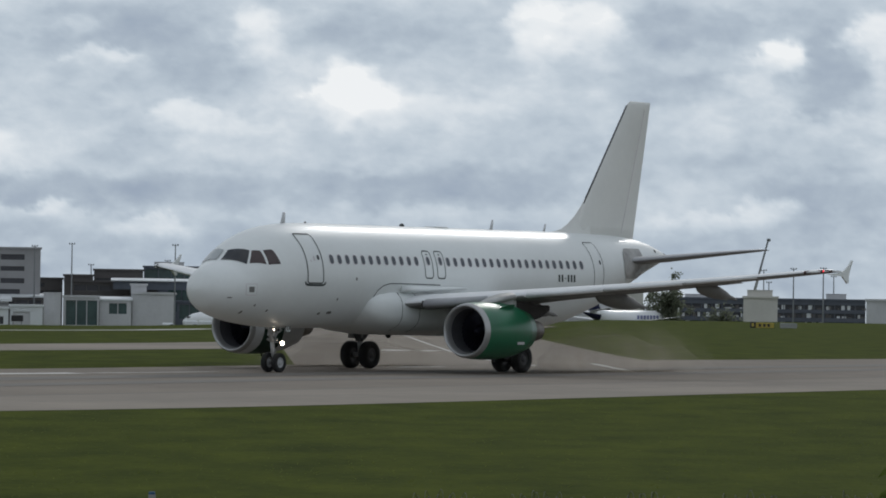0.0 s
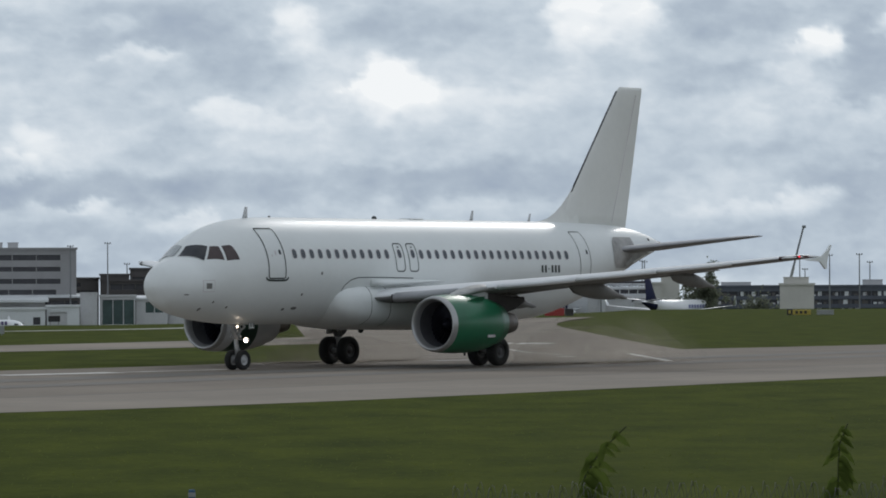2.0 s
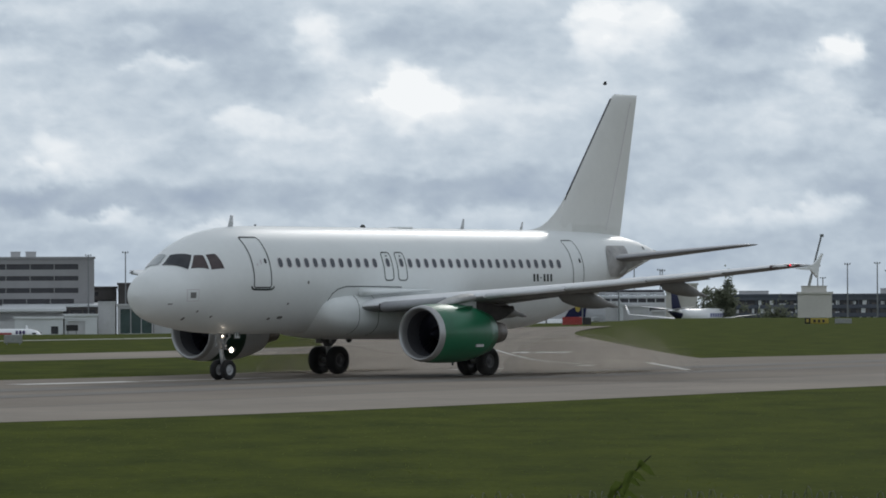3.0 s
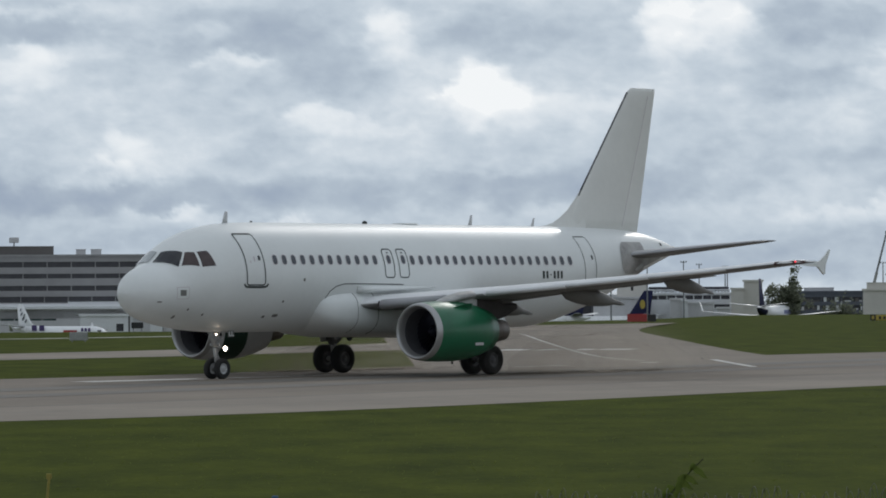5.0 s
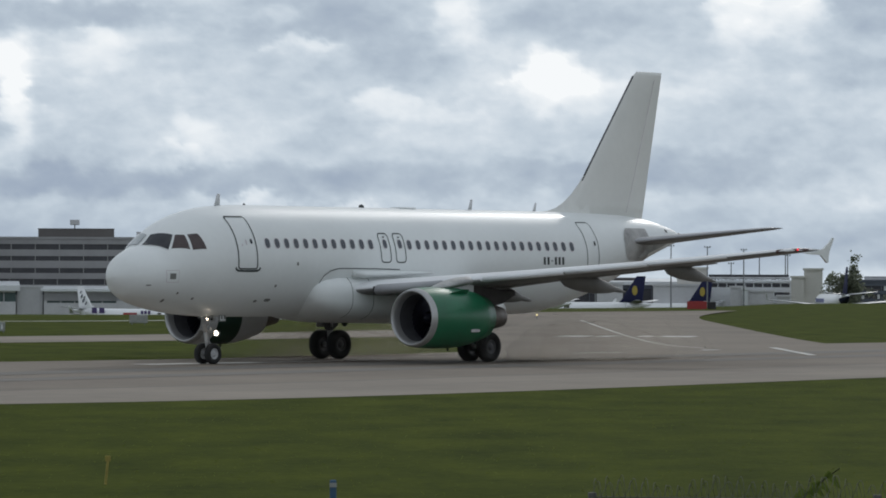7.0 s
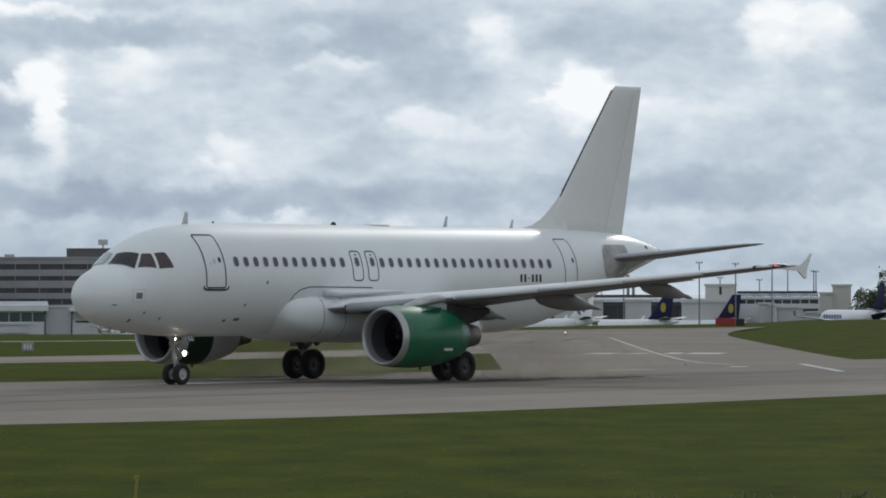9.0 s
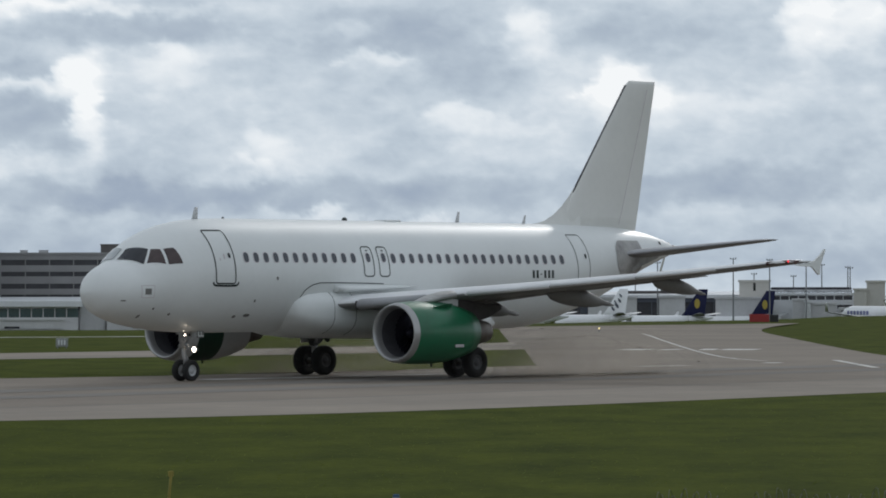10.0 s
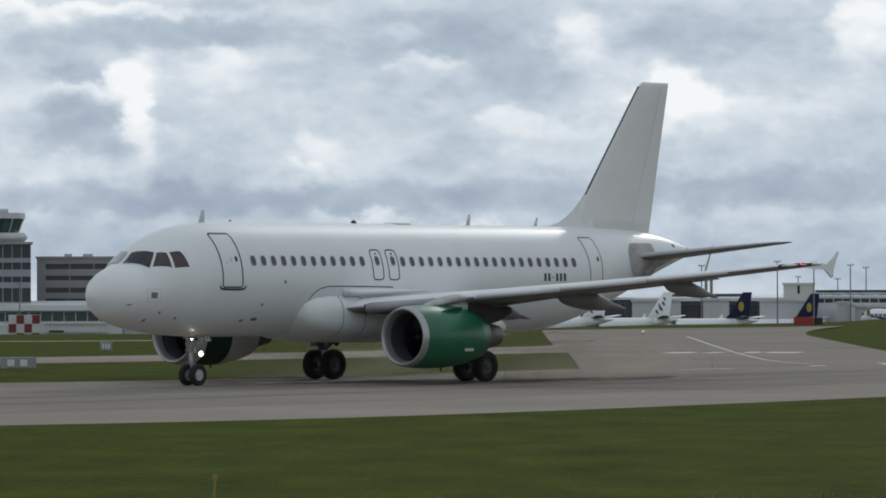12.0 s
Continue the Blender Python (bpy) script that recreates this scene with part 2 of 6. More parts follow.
# ---- cloud backdrop ----
def srgb(r, g, b):
    return tuple((c / 255 / 12.92) if c < 10 else ((c / 255 + 0.055) / 1.055) ** 2.4 for c in (r, g, b))


def cloud_material():
    m = bpy.data.materials.new("broken_grey_cloud")
    m.use_nodes = True
    n, l = m.node_tree.nodes, m.node_tree.links
    n.clear()
    out, em = n.new("ShaderNodeOutputMaterial"), n.new("ShaderNodeEmission")
    co, mp = n.new("ShaderNodeTexCoord"), n.new("ShaderNodeMapping")
    mp.inputs["Scale"].default_value = (57.3 / 4200, 0.0, 57.3 / 4200 * 1.6)
    l.new(co.outputs["Object"], mp.inputs["Vector"])
    at = n.new("ShaderNodeAttribute")
    at.attribute_name = "cloud"
    n1 = n.new("ShaderNodeTexNoise")
    n1.inputs["Scale"].default_value, n1.inputs["Detail"].default_value = 3.0, 7
    n1.inputs["Roughness"].default_value, n1.inputs["Distortion"].default_value = 0.57, 0.3
    l.new(mp.outputs["Vector"], n1.inputs["Vector"])
    b = n.new("ShaderNodeMath")
    b.operation = "MULTIPLY_ADD"
    b.inputs[1].default_value = 0.19
    l.new(n1.outputs["Fac"], b.inputs[0])
    l.new(at.outputs["Fac"], b.inputs[2])
    r = n.new("ShaderNodeValToRGB")
    r.color_ramp.interpolation = "B_SPLINE"
    e = r.color_ramp.elements
    e[0].position, e[0].color = 0.10, (*srgb(148, 162, 182), 1)
    e[1].position, e[1].color = 0.98, (*srgb(244, 247, 249), 1)
    for p, c in ((0.30, (158, 172, 190)), (0.45, (172, 185, 199)), (0.58, (189, 202, 214)), (0.74, (215, 224, 232))):
        e.new(p).color = (*srgb(*c), 1)
    l.new(b.outputs[0], r.inputs["Fac"])
    l.new(r.outputs["Color"], em.inputs["Color"])
    l.new(em.outputs[0], out.inputs["Surface"])
    return m


# cumulus heads (bright) and bases (dark): bearing, elevation, half width, half height in degrees, weight
BASES = ((3.43, 3.57, 1.68, 0.34, 0.12), (1.89, 2.98, 0.84, 0.34, 0.13), (4.1, 2.72, 0.92, 0.27, 0.09), (-0.54, 3.62, 1.15, 0.34, 0.13), (-1.54, 3.1, 0.61, 0.31, 0.07), (-4.36, 3.64, 0.84, 0.31, 0.16), (-4.98, 2.85, 0.84, 0.27, 0.13), (-6.43, 3.02, 0.61, 0.53, 0.26), (0.96, 1.39, 2.52, 0.24, 0.14), (-1.72, 1.47, 1.98, 0.28, 0.16), (-6.3, 1.38, 1.07, 0.28, 0.14), (-4.54, 1.77, 1.15, 0.23, 0.08), (4.01, 1.31, 1.53, 0.24, 0.14), (-3.83, 2.83, 0.69, 0.23, 0.08), (0.51, 2.04, 1.53, 0.19, 0.06), (6.63, 3.56, 1.6, 0.21, 0.2), (7.93, 2.34, 0.69, 0.38, 0.21), (8.01, 3.03, 0.46, 0.14, 0.12), (8.09, 1.35, 1.76, 0.24, 0.2), (5.95, 1.31, 1.91, 0.19, 0.17))
HEADS = ((-0.06, 2.74, 0.46, 0.34, 0.36), (0.4, 2.77, 0.19, 0.15, 0.28), (1.37, 3.52, 0.31, 0.34, 0.22), (3.35, 3.16, 0.53, 0.09, 0.12), (2.19, 2.33, 0.53, 0.24, 0.22), (-0.78, 2.48, 1.07, 0.31, 0.1), (-2.49, 3.65, 0.34, 0.42, 0.36), (-3.17, 3.74, 0.46, 0.31, 0.3), (-5.77, 3.28, 0.27, 0.24, 0.42), (-5.32, 2.89, 0.31, 0.2, 0.16), (-6.95, 3.56, 0.38, 0.34, 0.32), (-5.54, 1.18, 0.46, 0.21, 0.22), (2.7, 0.91, 0.46, 0.14, 0.16), (-6.21, 2.37, 0.76, 0.14, 0.1), (-4.62, 1.05, 0.69, 0.15, 0.1))
FAR_HEADS = ((7.36, 2.91, 0.42, 0.31, 0.4), (8.08, 2.74, 0.38, 0.10, 0.2), (7.21, 2.34, 0.18, 0.42, 0.34), (6.17, 3.14, 0.27, 0.31, 0.17), (8.31, 3.89, 1.68, 0.12, 0.3), (4.88, 1.98, 0.34, 0.26, 0.16), (5.11, 1.75, 0.23, 0.14, 0.16), (6.4, 2.68, 0.31, 0.14, 0.08), (4.23, 1.09, 0.46, 0.09, 0.16), (3.27, 3.21, 0.53, 0.09, 0.06), (0.07, 2.82, 0.23, 0.31, 0.2), (8.85, 2.69, 0.46, 0.23, 0.12), (8.7, 1.85, 1.22, 0.17, 0.06), (3.81, 3.51, 0.23, 0.17, 0.1))


def build_sky():
    v, cl, R = [], [], 4200
    azs = [-50 + 2 * k for k in range(20)] + [-10 + 0.04 * k for k in range(551)] + [12.1 + 2 * k for k in range(20)]
    els = [-1.5 + 0.25 * k for k in range(7)] + [0.04 * k + 0.05 for k in range(135)] + [5.8 + 0.6 * k for k in range(4)]
    for el in els:
        for az in azs:
            a, e = radians(-az), radians(el)
            v.append((R * math.cos(e) * math.sin(a), R * math.cos(e) * math.cos(a), R * math.sin(e)))
    warp = []
    for el in els:   # billowing edges: two fields that push the outlines about, and one of soft mottling
        for az in azs:
            p = Vector((az * 1.7, el * 2.6, 1.7))
            warp.append((noise.fractal(p, 0.8, 2.2, 5), noise.fractal(p + Vector((31, 17, 8)), 0.8, 2.2, 5), noise.fractal(Vector((az * 0.55, el * 1.3, 5.1)), 0.8, 2.0, 5), noise.fractal(Vector((az * 0.9, el * 1.9, 13.0)), 0.85, 2.1, 6)))
    warp = np.array(warp)
    A, E = np.tile(np.array(azs), len(els)), np.repeat(np.array(els), len(azs))
    x, y = A + 0.24 * warp[:, 0], E + 0.15 * warp[:, 1]
    c = 0.535 - 0.15 * np.exp(-((E - 0.55) / 0.5) ** 2) + 0.12 * warp[:, 2] + 0.10 * (0.28 - np.abs(warp[:, 3]))
    for b0, e0, rx, ry, g in BASES:   # a flat grey body with a fairly plain edge
        q = np.sqrt(((x - b0) / rx) ** 2 + ((y - e0) / ry) ** 2)
        c -= g * 0.95 / (1 + np.exp((q - 0.95) * 6))
    for b0, e0, rx, ry, g in HEADS + FAR_HEADS:   # a sunlit head, firm above and soft below
        q = np.sqrt(((x - b0) / rx) ** 2 + ((y - e0) / ry) ** 2)
        c += g * 1.15 / (1 + np.exp((q - 0.9) * np.where(y > e0, 8.0, 3.4)))
    n = len(azs)
    fs = [(i * n + j, i * n + j + 1, (i + 1) * n + j + 1, (i + 1) * n + j) for i in range(len(els) - 1) for j in range(n - 1)]
    ob = make("backdrop", v, fs, cloud_material())
    ob.data.attributes.new("cloud", "FLOAT", "POINT").data.foreach_set("value", c)
    return tagged(ob, "broken grey and white cloud over the airfield", "sky", "", "structure")


sky = build_sky()


# ---- airliner: x aft from the nose tip, y to starboard, z up from the ground ----
STATIONS = np.array([
    (0.17, 3.20, 3.20, 0.01), (0.22, 3.42, 2.98, 0.26), (0.34, 3.67, 2.75, 0.52), (0.55, 3.93, 2.50, 0.80), (1, 4.16, 2.27, 1.13),
    (1.5, 4.36, 2.12, 1.36), (2, 4.75, 2.01, 1.52), (2.5, 5.09, 1.93, 1.65), (3, 5.33, 1.87, 1.74), (3.5, 5.51, 1.82, 1.81),
    (4, 5.64, 1.785, 1.87), (5, 5.79, 1.745, 1.94), (6, 5.85, 1.73, 1.97), (7, 5.87, 1.73, 1.975), (22.5, 5.87, 1.73, 1.975),
    (24, 5.87, 1.83, 1.97), (26, 5.86, 2.25, 1.9), (28, 5.83, 2.85, 1.68), (29.5, 5.78, 3.4, 1.42), (31, 5.66, 3.95, 1.08)])
STATIONS = np.vstack([STATIONS, [(32.3, 5.42, 4.36, 0.74), (33.2, 5.20, 4.62, 0.44), (33.7, 5.02, 4.76, 0.2)]])


def smooth_column(x, k):
    """Monotone cubic through the stations."""
    xs, ys = STATIONS[:, 0], STATIONS[:, k]
    i = min(max(int(np.searchsorted(xs, x, "right")) - 1, 0), len(xs) - 2)
    s = np.diff(ys) / np.diff(xs)

    def tangent(j):
        if j == 0:
            return s[0]
        if j == len(xs) - 1:
            return s[-1]
        return 0.0 if s[j - 1] * s[j] <= 0 else 2 * s[j - 1] * s[j] / (s[j - 1] + s[j])
    w = xs[i + 1] - xs[i]
    u = (x - xs[i]) / w
    return (2 * u ** 3 - 3 * u ** 2 + 1) * ys[i] + (u ** 3 - 2 * u ** 2 + u) * w * tangent(i) + (3 * u ** 2 - 2 * u ** 3) * ys[i + 1] + (u ** 3 - u ** 2) * w * tangent(i + 1)


def skin(x, theta, lift=0.0, side=-1):
    """A point of the fuselage skin, theta in degrees from the top; side -1 is port."""
    up, lo, hw = (smooth_column(x, k) for k in (1, 2, 3))
    zm, a = (up + lo) / 2, radians(theta)
    c, s = math.cos(a), math.sin(a)
    return (x, side * (hw + lift) * s, zm + ((up - lo) / 2 + lift) * c)


def theta_at(x, z):
    up, lo = smooth_column(x, 1), smooth_column(x, 2)
    return math.degrees(math.acos(max(-1, min(1, (z - (up + lo) / 2) / ((up - lo) / 2)))))


def patch(name, corners, mat, parent, label="", n=6, lift=0.006, side=-1):
    """A four-cornered panel (x, theta) lying on the skin, with a rim that goes down into it."""
    (a, b, c, d) = [np.array(q, float) for q in corners]
    v, fs = [], []
    for i in range(n + 1):
        for j in range(n + 1):
            u, w = i / n, j / n
            # rounded corners
            x, th = (a * (1 - u) + b * u) * (1 - w) + (d * (1 - u) + c * u) * w
            v.append(skin(x, th, lift, side))
    fs = [(i * (n + 1) + j, i * (n + 1) + j + 1, (i + 1) * (n + 1) + j + 1, (i + 1) * (n + 1) + j) for i in range(n) for j in range(n)]
    return make(name, v, fs, mat, parent, label)


def outline(name, pts, width, mat, parent, label="", lift=0.008, side=-1, closed=True):
    """A painted line along points (x, z) of the skin: a thin raised ribbon."""
    P = [np.array(p, float) for p in pts]
    n = len(P)
    v, fs = [], []
    for i in range(n):
        a, b = P[(i - 1) % n if closed else max(i - 1, 0)], P[(i + 1) % n if closed else min(i + 1, n - 1)]
        d = b - a
        d /= np.linalg.norm(d)
        nn = np.array((-d[1], d[0])) * width / 2
        for q in (P[i] + nn, P[i] - nn):
            v.append(skin(q[0], theta_at(q[0], q[1]), lift, side))
    for i in range(n if closed else n - 1):
        j = (i + 1) % n
        fs.append((2 * i, 2 * i + 1, 2 * j + 1, 2 * j))
    return make(name, v, fs, mat, parent, label)


def round_rect(x0, x1, z0, z1, r, k=5, lean=0.0):
    pts = []
    for cx, cz, a0 in ((x1 - r, z1 - r, 0), (x0 + r, z1 - r, 90), (x0 + r, z0 + r, 180), (x1 - r, z0 + r, 270)):
        for i in range(k + 1):
            a = radians(a0 + 90 * i / k)
            pts.append((cx + r * math.cos(a) + lean * (cz - z0), cz + r * math.sin(a)))
    # long sides need points to follow the curved skin
    out = []
    for p, q in zip(pts, pts[1:] + pts[:1]):
        m = max(1, int(math.dist(p, q) / 0.12))
        out += [(p[0] + (q[0] - p[0]) * s / m, p[1] + (q[1] - p[1]) * s / m) for s in range(m)]
    return out


def porthole(name, x, z, w, hgt, mat, parent, lift, side=-1, k=16):
    v = [skin(x, theta_at(x, z), lift, side)]
    for i in range(k):
        a = 2 * math.pi * i / k
        c, s = math.cos(a), math.sin(a)
        px, pz = x + w / 2 * math.copysign(abs(c) ** 0.75, c), z + hgt / 2 * math.copysign(abs(s) ** 0.75, s)
        v.append(skin(px, theta_at(px, pz), lift, side))
    return make(name, v, [(0, 1 + i, 1 + (i + 1) % k) for i in range(k)], mat, parent)


def airfoil(chord, thick, n=14, camber=0.02):
    """Closed section: x from 0 to chord, z."""
    up, dn = [], []
    for i in range(n + 1):
        x = 0.5 * (1 - math.cos(math.pi * i / n))
        t = 5 * thick * (0.2969 * math.sqrt(x) - 0.126 * x - 0.3516 * x * x + 0.2843 * x ** 3 - 0.1015 * x ** 4)
        c = camber * 4 * x * (1 - x)
        up.append((x * chord, (c + t) * chord))
        dn.append((x * chord, (c - t) * chord))
    return list(reversed(up)) + dn[1:-1]


def surface(name, stations, mat, parent, label="", upright=False, side=-1):
    """A wing-like skin over stations (span, x of the leading edge, z, chord, thickness)."""
    rings = []
    for s, x0, z0, ch, th in stations:
        sec = airfoil(ch, th, camber=0.0 if upright else 0.015)
        rings.append([(x0 + a, b, z0) if upright else (x0 + a, side * s, z0 + b) for a, b in sec])
    v, fs = loft(rings)
    ob = make(name, v, fs, mat, parent, label)
    bm = bmesh.new()
    bm.from_mesh(ob.data)
    bmesh.ops.recalc_face_normals(bm, faces=bm.faces)
    bm.to_mesh(ob.data)
    bm.free()
    # downward faces take the darker grey, with shade put into the colour
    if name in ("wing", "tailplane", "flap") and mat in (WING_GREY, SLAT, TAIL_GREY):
        ob.data.materials.append(UNDER_SHADE)
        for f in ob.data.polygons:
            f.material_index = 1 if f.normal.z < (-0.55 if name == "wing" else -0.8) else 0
    return ob


def lathe(name, profile, centre, mat, parent, label="", seg=40, squash=1.0):
    """A body turned about a fore-aft axis: profile of (x, radius)."""
    cx, cy, cz = centre
    rings = [[(cx + x, cy + r * math.cos(2 * math.pi * k / seg), cz + r * math.sin(2 * math.pi * k / seg) * squash) for k in range(seg)] for x, r in profile]
    v, fs = loft(rings, False, False)
    return make(name, v, fs, mat, parent, label)


def wheel(name, parent, at, radius, width, hub_r, side, hub_mat):
    """A tyre with a dished hub, on an axle along y, free to roll."""
    w = new(name)
    w.parent = parent
    w.matrix_basis = pose(*at)
    prof = [(-0.32, hub_r), (-0.42, hub_r * 1.05), (-0.5, radius * 0.80), (-0.46, radius * 0.92), (-0.30, radius * 0.985), (-0.12, radius), (0.12, radius), (0.30, radius * 0.985), (0.46, radius * 0.92), (0.5, radius * 0.80), (0.42, hub_r * 1.05), (0.32, hub_r)]
    seg = 36
    rings = [[(r * math.cos(2 * math.pi * k / seg), y * width, r * math.sin(2 * math.pi * k / seg)) for k in range(seg)] for y, r in prof]
    v, fs = loft(rings, False, False)
    make("tyre", v, fs, TYRE, w)
    prof = [(-0.34, hub_r * 1.02), (-0.36, hub_r * 0.88), (-0.22, hub_r * 0.8), (-0.20, hub_r * 0.5), (-0.36, hub_r * 0.42), (-0.40, hub_r * 0.2), (-0.40, 0.004), (0.40, 0.004), (0.40, hub_r * 0.2), (0.36, hub_r * 0.42), (0.20, hub_r * 0.5), (0.22, hub_r * 0.8), (0.36, hub_r * 0.88), (0.34, hub_r * 1.02)]
    rings = [[(r * math.cos(2 * math.pi * k / seg), y * width, r * math.sin(2 * math.pi * k / seg)) for k in range(seg)] for y, r in prof]
    v, fs = loft(rings, False, False)
    make("rim", v, fs, hub_mat, w)
    return w


def rear_window(side, jet):
    """The last cockpit side pane, with its upper rear corner cut to a curve."""
    v, n = [], 10
    for i in range(n + 1):
        for q in range(n + 1):
            u, w = i / n, q / n
            x0, x1 = 2.70 - 0.07 * w, 3.06 + 0.16 * w ** 0.55
            t0, t1 = 44.5 + 22.5 * w, 48.5 + 22.5 * w
            v.append(skin(x0 + (x1 - x0) * u, t0 + (t1 - t0) * u, 0.008, side))
    make("cockpit_window", v, [(i * (n + 1) + q, i * (n + 1) + q + 1, (i + 1) * (n + 1) + q + 1, (i + 1) * (n + 1) + q) for i in range(n) for q in range(n)], TINTED, jet, "brown tinted rear side window with a curved edge")


def build_airliner():
    jet = empty("airliner", pose(0, 0, 0), "white twin-engine jet airliner with green engine cowls, taxiing", "airplane")
    # fuselage
    xs = [0.17, 0.18, 0.2, 0.22, 0.26, 0.3, 0.34, 0.42, 0.5, 0.6, 0.8, 1.0, 1.2, 1.3, 1.4, 1.48, 1.55, 1.62, 1.7, 1.78, 1.85, 1.92, 2.0, 2.1, 2.2, 2.4, 2.6, 2.8, 3.0, 3.3, 3.6, 4, 4.5, 5, 5.5, 6, 7, 8.5] + [10 + k * 1.5 for k in range(9)] + [23.2, 24, 25, 26, 27, 28, 28.8, 29.5, 30.2, 31, 31.7, 32.3, 32.8, 33.2, 33.5, 33.7]
    rings = [[skin(x, 360 * k / 64) for k in range(64)] for x in xs]
    v, fs = loft(rings)
    make("fuselage", v, fs, WHITE, jet, "plain white painted fuselage")
    lathe("exhaust_pipe", [(0, 0.2), (0.12, 0.19), (0.12, 0.12), (-0.1, 0.11)], (33.68, 0, 4.89), NOZZLE, jet)
    # wing to body fairing
    rr = []
    for x, w, zt, zb in ((8.85, 1.5, 2.9, 2.35), (8.95, 1.8, 3.1, 2.12), (9.15, 1.97, 3.27, 1.92), (9.5, 2.08, 3.40, 1.74), (10.2, 2.16, 3.48, 1.57), (11.2, 2.22, 3.46, 1.48), (13, 2.26, 3.40, 1.46), (15, 2.26, 3.30, 1.46), (17, 2.22, 3.15, 1.48), (18.5, 2.1, 2.95, 1.55), (19.8, 1.85, 2.6, 1.66), (20.8, 1.3, 2.2, 1.72)):
        zm = (zt + zb) / 2
        ring = []
        for k in range(40):
            a = 2 * math.pi * k / 40
            c, s = math.cos(a), math.sin(a)
            ring.append((x, w * math.copysign(abs(c) ** 0.7, c), zm + (zt - zb) / 2 * math.copysign(abs(s) ** 0.7, s)))
        rr.append(ring)
    v, fs = loft(rr)
    make("belly_fairing", v, fs, WHITE, jet, "smooth white belly fairing")
    outline("fairing_seam", [(9.0, 2.4), (9.02, 2.6), (9.10, 2.9), (9.32, 3.25), (9.65, 3.44), (10.1, 3.53), (11.0, 3.53), (12.2, 3.52), (13.6, 3.5)], 0.035, LINE, jet, closed=False)

    for side in (-1, 1):   # upright panel joints in the fairing
        for x, w, zt, zb in ((10.62, 2.188, 3.475, 1.53), (11.75, 2.234, 3.44, 1.472)):
            bm, zm, last = bmesh.new(), (zt + zb) / 2, None
            for k in range(13):
                a = radians(78 - 11 * k)
                c, sn = math.cos(a), math.sin(a)
                p = (x + 0.05 * k / 12, side * (w + 0.006) * abs(c) ** 0.7, zm + (zt - zb) / 2 * math.copysign(abs(sn) ** 0.7, sn))
                if last:
                    rod(bm, last, p, 0.011, seg=5)
                last = p
            part("fairing_joint", bm, VENT, jet)
        # white fillet that carries the fairing over the wing root
        rings = []
        for u in range(9):
            t = u / 8
            x, zc, h2, w = 10.9 + 4.6 * t, 3.31 + 0.08 * t, 0.13 * (1 - 0.85 * t * t), 0.26 * (1 - 0.85 * t * t)
            rings.append([(x, side * (2.0 + w * math.cos(q)), zc + h2 * math.sin(q)) for q in [2 * math.pi * i / 16 for i in range(16)]])
        v, fs = loft(rings)
        make("wing_root_fillet", v, fs, WHITE, jet, "smooth white wing root fillet")
    # cockpit glazing
    for side in (-1, 1):
        # the starboard pane carries its sky reflection as colour
        patch("windshield", [(1.93, 3.5), (2.26, 33), (1.80, 48), (1.44, 5)], GLASS_DARK if side < 0 else REFLECTION_GLASS, jet, "dark cockpit windshield" if side < 0 else "cockpit windshield with a sky reflection painted pale", side=side, n=12, lift=0.03)
        patch("cockpit_window", [(2.33, 35), (2.60, 43), (2.53, 65), (1.92, 50)], TINTED, jet, "brown tinted side window", side=side, n=8)
        rear_window(side, jet)
    # doors
    for side in (-1, 1):
        d = outline("door_outline", round_rect(4.66, 5.62, 3.50, 5.40, 0.10), 0.05, LINE, jet, "dark outlined cabin door", side=side)
        outline("door_sill", [(4.52, 3.55), (4.56, 3.47), (4.66, 3.43), (5.0, 3.42), (5.4, 3.42), (5.64, 3.43), (5.74, 3.47), (5.78, 3.55)], 0.075, LINE, d, closed=False, side=side)
        porthole("door_window", 5.40, 4.50, 0.13, 0.19, GLASS_DARK, d, 0.010, side)
        porthole("door_handle", 5.14, 4.46, 0.07, 0.20, WINDOW_RIM, d, 0.010, side)
        porthole("door_vent", 4.92, 4.36, 0.06, 0.10, WINDOW_RIM, d, 0.010, side)
        outline("door_outline", round_rect(25.16, 25.95, 3.50, 5.42, 0.09), 0.035, LINE, jet, "dark outlined aft door", side=side)
        porthole("door_window", 25.74, 4.58, 0.12, 0.19, GLASS_DARK, jet, 0.010, side)
        for x0 in (12.52, 13.38):
            e = outline("exit_outline", round_rect(x0, x0 + 0.56, 3.77, 4.86, 0.14), 0.045, LINE, jet, "outlined overwing exit", side=side)
            porthole("exit_window", x0 + 0.29, 4.46, 0.27, 0.37, WINDOW_RIM, e, 0.010, side)
            porthole("pane", x0 + 0.29, 4.46, 0.22, 0.32, CABIN_GLASS, e, 0.014, side)
            porthole("exit_handle", x0 + 0.30, 4.72, 0.13, 0.05, LINE, e, 0.014, side)
        for k in range(12):
            rim = porthole("cabin_window", 6.24 + k * 0.5225, 4.44, 0.30, 0.40, WINDOW_RIM, jet, 0.008, side)
            porthole("pane", 6.24 + k * 0.5225, 4.44, 0.245, 0.345, CABIN_GLASS, rim, 0.012, side)
        for k in range(20):
            rim = porthole("cabin_window", 14.22 + k * 0.5245, 4.44, 0.30, 0.40, WINDOW_RIM, jet, 0.008, side)
            porthole("pane", 14.22 + k * 0.5245, 4.44, 0.245, 0.345, CABIN_GLASS, rim, 0.012, side)
